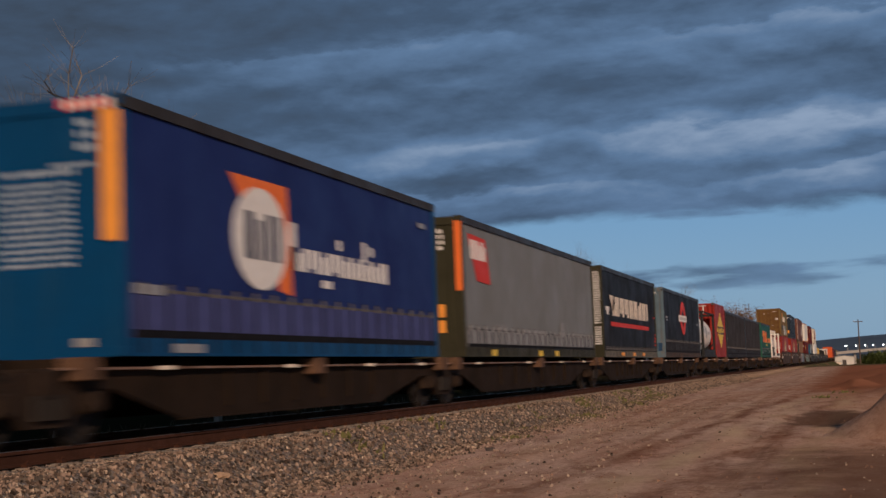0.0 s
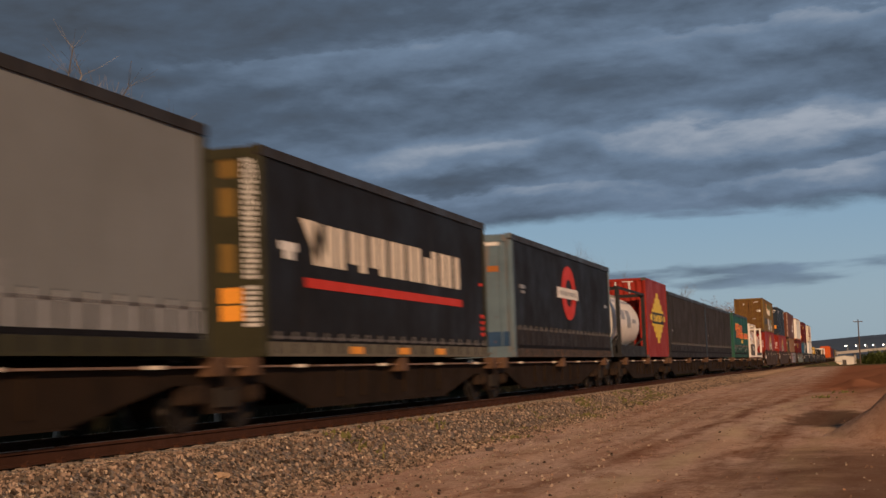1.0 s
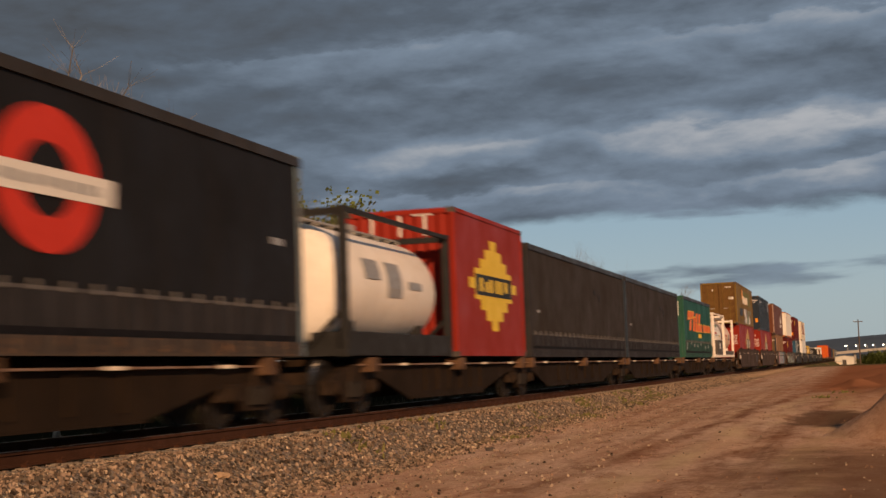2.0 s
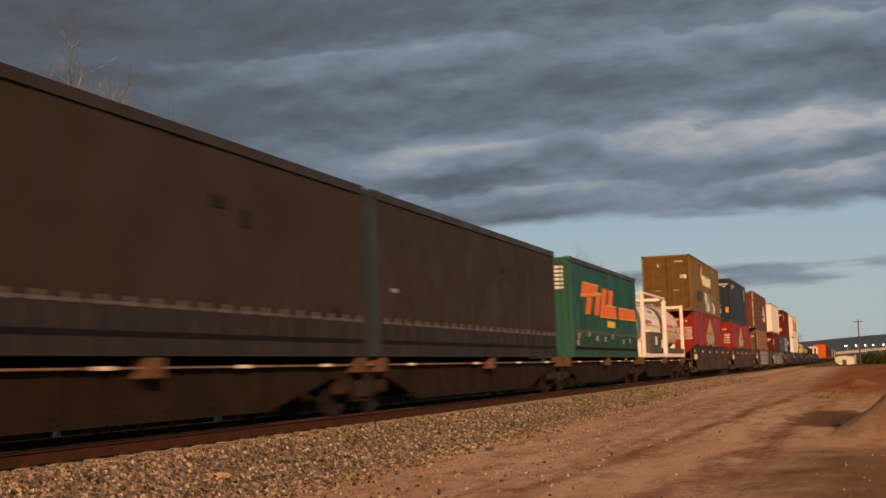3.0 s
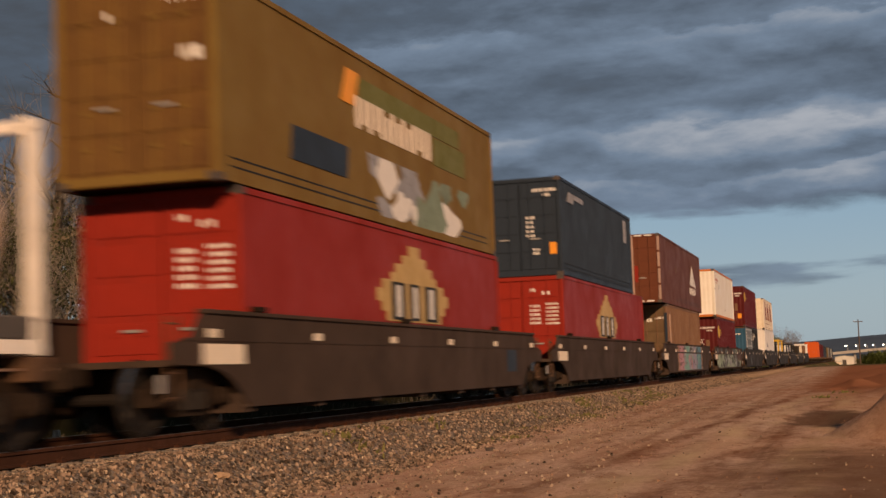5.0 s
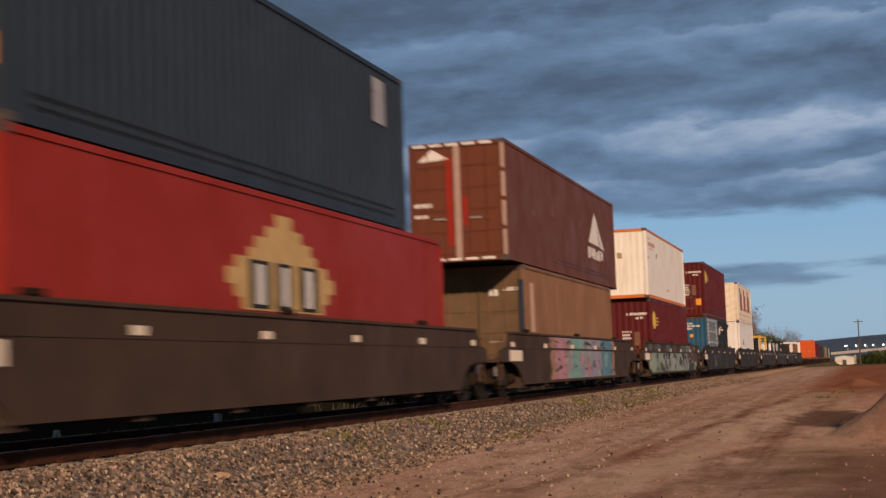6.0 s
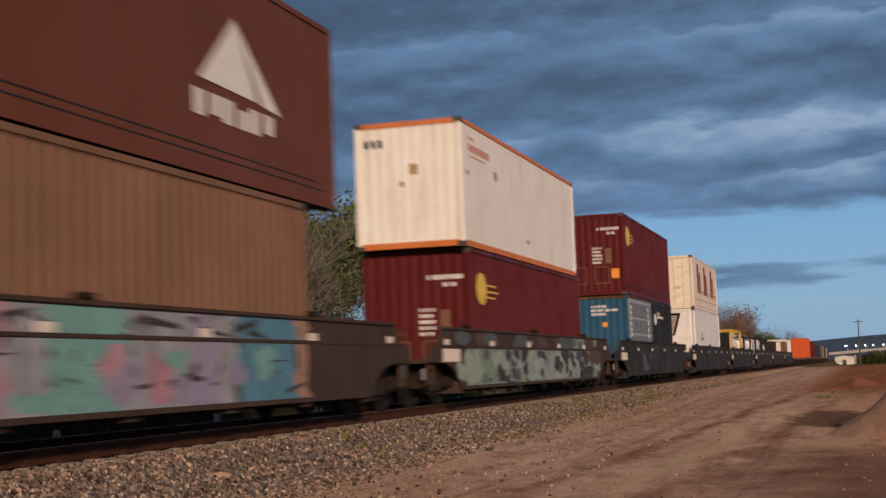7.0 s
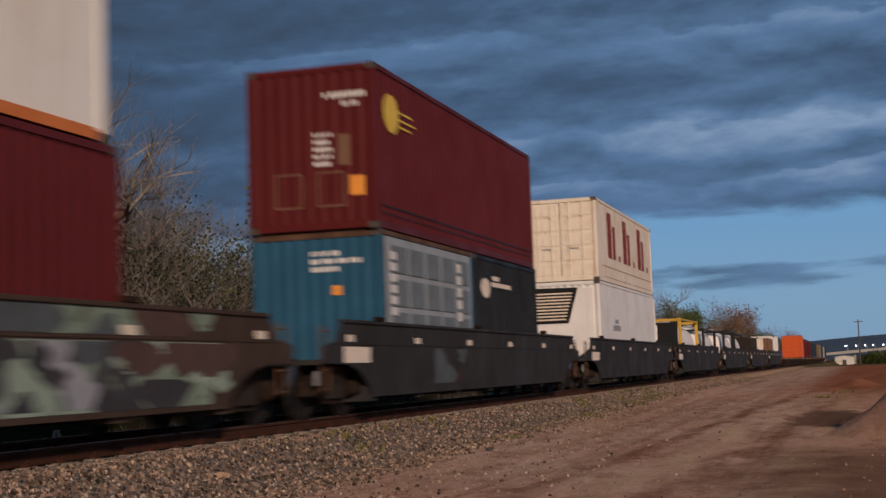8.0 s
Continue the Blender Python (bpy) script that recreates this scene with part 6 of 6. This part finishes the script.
BARE = "tall bare grey-branched tree behind the railway"
IVY = "bare tree overgrown with dull green ivy"
LEAFY = "leafy dull green tree behind the railway"
bare = [tree("bare_tree", BARE, h, sd, levels=5, spread=sp, girth=g) for h, sd, sp, g in ((13.6, 3, 0.75, 0.042), (9.6, 8, 0.42, 0.016), (9.4, 15, 0.46, 0.016), (13.2, 23, 0.50, 0.022))]
ivy = [tree("ivy_tree", IVY, h, sd, leaves=2400, leaf_mat=m_leaf2, levels=5, leaf_size=0.12) for h, sd in ((7.4, 31), (7.4, 37))]
leafy = [tree("leafy_tree", LEAFY, h, sd, leaves=n, leaf_mat=m_leaf, levels=5, leaf_size=0.26, spread=sp) for h, sd, n, sp in ((10.4, 41, 9000, 0.34), (12.0, 47, 5200, 0.55))]
rusty = tree("autumn_tree", "bare tree with rusty brown twig tips", 13.2, 53, leaves=2600, leaf_mat=m_autumn, levels=5, leaf_size=0.28)
under = tree("thicket_shrub", "dense bare many-stemmed thicket with few dull leaves", 6.2, 61, leaves=800, leaf_mat=m_leafd, levels=4, leaf_size=0.13, stems=5)

stand(bare[0], -32, 50.5, 20)
copy_thing(bare[2], pose(-30, 54.0, ground_height(-30, 54.0), 0, 0, 200))
stand(bare[1], -31, 60.5, 140)
stand(bare[2], -33, 66.0, 60)
stand(bare[3], -32, 165.0, 10)
stand(ivy[0], -29, 56.5)
stand(ivy[1], -30, 74.0)
stand(leafy[0], -30, 80.6)
stand(leafy[1], -32, 290.0)
stand(rusty, -32, 372.0)
stand(under, -27, 58.0)
rnd = random.Random(77)
for src, x, y in ((bare[1], -36, 54.5), (bare[2], -35, 58.0), (bare[1], -34.5, 63.5), (bare[2], -30.5, 70.0), (bare[1], -36, 73.5), (bare[2], -36, 78.0), (bare[1], -38, 82.0),
                  (ivy[0], -36, 66.0), (ivy[1], -33, 61.5), (ivy[1], -37, 84.0), (bare[2], -38, 47.0), (ivy[1], -32, 47.0), (bare[1], -40, 70.0), (ivy[0], -33, 79.0),
                  (leafy[0], -36, 94.5), (bare[1], -34, 103.0), (bare[3], -32.5, 245.0), (bare[1], -36, 252.0), (leafy[0], -36, 300.0), (leafy[1], -34, 278.0),
                  (rusty, -34, 392.0), (rusty, -31, 408.0), (rusty, -36, 432.0), (rusty, -33, 350.0), (leafy[1], -33, 545.0), (leafy[0], -34, 520.0), (rusty, -32, 680.0), (rusty, -36, 640.0), (bare[2], -33, 330.0), (bare[1], -33, 312.0)):
    copy_thing(src, pose(x, y, ground_height(x, y), 0, 0, rnd.uniform(0, 360)))
for k in range(26):
    x, y = -rnd.uniform(31, 44), 44 + 1.75 * k + rnd.uniform(-1, 1)
    copy_thing((bare[1], bare[2], ivy[0])[k % 3], pose(x, y, ground_height(x, y), 0, 0, rnd.uniform(0, 360)))
for k in range(22):
    x, y = -rnd.uniform(26, 40), 40 + 2.6 * k + rnd.uniform(-0.8, 0.8)
    copy_thing(under, pose(x, y, ground_height(x, y), 0, 0, rnd.uniform(0, 360)))

# ---- far right: pole, shed, overpass with lamps, hills ----
m_pole = mat("weathered_pole_timber", (0.12, 0.09, 0.07), 0.9, scale=3, amount=0.7)
m_conc = mat("pale_overpass_concrete", (0.42, 0.40, 0.37), 0.9, scale=0.3, amount=0.5)
m_shed = mat("white_shed_sheeting", (0.66, 0.64, 0.58), 0.7, scale=0.4, amount=0.4)
m_lamp = mat("lit_lamp_glass", (1.0, 0.95, 0.85), 0.4, emit=9.0, amount=0.0, bump=0.0)
# the far hill's blue-grey is distance haze mixed into its colour
m_hill = mat("haze_tinted_wooded_hill", (0.082, 0.116, 0.168), 1.0, dark=(0.060, 0.086, 0.125), scale=0.006, amount=0.8, fine=0.03, bump=0.0)


def utility_pole(x, y, h):
    z = ground_height(x, y)
    root = tagged(new("utility_pole"), "dark timber utility pole with a short crossarm", "pole")
    bm = bmesh.new()
    tube(bm, (0, 0, -0.5), (0, 0, h), 0.15, 0.10, n=10)
    part("pole", bm, m_pole, root)
    part("crossarm", boxed(-0.9, 0.9, -0.06, 0.06, h - 0.5, h - 0.36), m_pole, root)
    for s in (-0.75, 0.0, 0.75):
        bm = bmesh.new()
        tube(bm, (s, 0, h - 0.36), (s, 0, h - 0.16), 0.05, 0.03, n=8)
        part("insulator", bm, m_white, root)
    root.matrix_basis = pose(x, y, z)


utility_pole(-0.15, 300.0, 9.2)


def street_lamp(x, y, z, h):
    root = tagged(new("street_lamp"), "slim grey lamp mast with a lit lamp", "street lamp", "lamps on the overpass")
    bm = bmesh.new()
    tube(bm, (0, 0, 0), (0, 0, h), 0.10, 0.07, n=8)
    part("mast", bm, m_galv, root)
    part("arm", boxed(-0.7, 0.1, -0.05, 0.05, h, h + 0.10), m_galv, root)
    bm = bmesh.new()
    bmesh.ops.create_icosphere(bm, subdivisions=2, radius=0.22)
    o = part("lamp", bm, m_lamp, root, "lit lamp head")
    o.location = (-0.6, 0, h - 0.2)
    root.matrix_basis = pose(x, y, z)


def overpass():
    root = tagged(new("overpass"), "pale concrete road overpass on piers", "bridge")

    def top(x):
        return 2.45 + 0.055 * (x + 10)
    bm = bmesh.new()
    prism(bm, [(-14, top(-14) - 0.55), (60, top(60) - 0.55), (60, top(60)), (-14, top(-14))], 1, 500, 511)
    part("deck", bm, m_conc, root)
    for y in (500.0, 510.7):
        bm = bmesh.new()
        prism(bm, [(-14, top(-14)), (60, top(60)), (60, top(60) + 0.35), (-14, top(-14) + 0.35)], 1, y, y + 0.3)
        part("parapet", bm, m_conc, root)
    for x in (-12, -2, 8, 18, 30, 42, 54):
        part("pier", boxed(x - 0.4, x + 0.4, 502, 509, -2.5, top(x) - 0.55), m_conc, root)
    for x in (-4.2, -0.8, 2.2, 4.8, 8.2, 12.0):
        street_lamp(x, 505, top(x), 5.0 - top(x))

overpass()


def shed():
    root = tagged(new("shed"), "low white sheet-metal shed with a grey roof", "building")
    bm = bmesh.new()
    prism(bm, [(-7.8, -2.0), (-2.2, -2.0), (-2.2, 1.1), (-5.0, 1.55), (-7.8, 1.1)], 1, 455, 463)
    part("wall", bm, m_shed, root)
    for a, b in (((-8.1, 1.06), (-5.0, 1.61)), ((-1.9, 1.06), (-5.0, 1.61))):
        bm = bmesh.new()
        prism(bm, [a, b, (b[0], b[1] + 0.10), (a[0], a[1] + 0.10)], 1, 454.6, 463.4)
        part("roof", bm, m_silver, root)
    part("door", boxed(-5.6, -4.4, 454.95, 455.0, -1.6, 0.2), m_box, root)
    root2 = tagged(new("shed"), "small cream hut beside the shed", "building")
    part("wall", boxed(-7.6, -5.6, 420, 423, -2.0, -0.4), m_cream20, root2)
    part("roof", boxed(-7.8, -5.4, 419.8, 423.2, -0.4, -0.28), m_silver, root2)


shed()
bush = shrub("yard_shrub", "rounded dark green shrub at the yard's edge", 3.0, 71, 2200, m_leaf, width=1.6, leaf_size=0.35)
stand(bush, 3.6, 335)
for x, y in ((5.6, 340), (2.0, 330), (8.0, 345), (10.5, 338), (2.9, 322), (6.6, 318), (12.5, 330), (4.4, 300), (9.0, 305), (14.0, 310)):
    copy_thing(bush, pose(x, y, ground_height(x, y) - (1.2 if y < 330 else 0.2), 0, 0, rnd.uniform(0, 360)))


def hill_height(x, y):
    ridge = 47 + 0.030 * x + 6 * noise.noise((x * 0.0022, 0.3, 0.0)) + 2.0 * noise.noise((x * 0.012, 1.3, 0.0))
    return -4 + ridge * math.exp(-((y - 3000) / 260) ** 2)


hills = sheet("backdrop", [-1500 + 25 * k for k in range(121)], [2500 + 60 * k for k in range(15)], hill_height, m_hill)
tagged(hills, "long low wooded hill on the horizon, haze blue painted in", "hill", kind="structure")

# ---- small things on the ground ----
m_rock = mat("tan_sandstone", (0.46, 0.31, 0.19), 0.95, scale=6, amount=0.6, bump=0.5)
m_rockd = mat("dark_stone", (0.09, 0.075, 0.065), 0.95, scale=6, amount=0.6, bump=0.5)


def rock(x, y, sx, sy, sz, material, seed, label):
    bm = bmesh.new()
    bmesh.ops.create_icosphere(bm, subdivisions=2, radius=1.0)
    for v in bm.verts:
        n = noise.noise(v.co * 1.4 + Vector((seed, 0, 0)))
        v.co = Vector((v.co.x * sx, v.co.y * sy, max(-0.4, min(0.75, v.co.z)) * sz)) * (1 + 0.35 * n)
    ob = tagged(part("rock", bm, material), label, "rock")
    ob.matrix_basis = pose(x, y, ground_height(x, y) + sz * 0.15, 0, 0, seed * 40)


def weed(name, x, y, n, h, seed, label):
    rnd = random.Random(seed)
    sk = Skin()
    for _ in range(n):
        a, r = rnd.uniform(0, 6.28), abs(rnd.gauss(0, 0.16))
        p = Vector((r * math.cos(a) * 1.6, r * math.sin(a) * 2.2, -0.02))
        p.z += ground_height(x + p.x, y + p.y) - ground_height(x, y)
        sk.leaf(p, h * rnd.uniform(0.5, 1.2), rnd)
        sk.v[-2].z = p.z + abs(sk.v[-2].z - p.z) + h * 0.4
    me = bpy.data.meshes.new(name)
    me.from_pydata([tuple(v) for v in sk.v], [], sk.f)
    me.materials.append(m_grass)
    ob = tagged(new(name, me), label, "weeds", kind="stuff")
    ob.matrix_basis = pose(x, y, ground_height(x, y))


m_grass = mat("dry_green_weeds", (0.10, 0.105, 0.035), 0.85, dark=(0.16, 0.13, 0.05), scale=4, amount=0.7, islands=0.4, bump=0.0)
rock(-7.05, 14.65, 0.11, 0.08, 0.055, m_rock, 1.0, "flat tan sandstone lump in the ballast")
rock(-5.71, 21.62, 0.10, 0.08, 0.06, m_rockd, 2.0, "small dark stone on red dirt")
weed("grass_tuft", -1.15, 42.7, 70, 0.09, 5, "low green grass tuft on red dirt")
weed("grass_tuft", -0.6, 47.5, 40, 0.09, 6, "low green grass tuft on red dirt")
rnd = random.Random(91)
for k in range(34):
    weed("weed_patch", TRACK_X + rnd.uniform(1.5, 3.0), 18 + 34 * rnd.random(), 45, rnd.uniform(0.05, 0.10), 100 + k, "sparse low weeds in the ballast shoulder")


def dry_stalks():
    """Tangled dead grass and stalks along the far side of the bed."""
    rnd = random.Random(17)
    sk = Skin()
    for _ in range(5200):
        x, y = -11.6 - 2.6 * rnd.random(), 9 + 75 * rnd.random() ** 1.5
        h = rnd.uniform(0.12, 0.5)
        p = Vector((x, y, ground_height(x, y) - 0.02))
        sk.limb(p, p + Vector((rnd.gauss(0, 0.3), rnd.gauss(0, 0.45), 1.0)) * h, 0.010, 0.003, 3)
    me = bpy.data.meshes.new("dry_grass")
    me.from_pydata([tuple(v) for v in sk.v], [], sk.f)
    me.materials.append(m_stalk)
    tagged(new("dry_grass", me), "tangled dead grass and stalks behind the rails", "grass", kind="stuff")


m_stalk = mat("dead_grass_stalks", (0.16, 0.14, 0.11), 0.9, dark=(0.05, 0.045, 0.035), scale=3, amount=0.8, islands=0.7, bump=0.0)
dry_stalks()


def marker_peg(x, y, splay):
    root = tagged(new("marker_peg"), "small white trackside marker peg", "marker")
    z = bed_height(x, y)
    if splay:
        for s in (-1, 1):
            bm = bmesh.new()
            tube(bm, (0, s * 0.16, -0.1), (0, s * 0.03, 0.24), 0.03, n=6)
            part("leg", bm, m_white, root)
    else:
        part("post", boxed(-0.05, 0.05, -0.07, 0.07, -0.1, 0.28, bevel=0.01), m_white, root)
    root.matrix_basis = pose(x, y, z)


marker_peg(-10.75, 17.2, True)
marker_peg(-10.75, 22.3, False)


# ---- what moves ----
def motions():
    for ob, y0, z in MOVERS:
        walk(ob, [(t, pose(TRACK_X, y0 - SPEED * t, z)) for t in (0.0, 2.0, 4.0, 6.0, 8.0)])


motions()
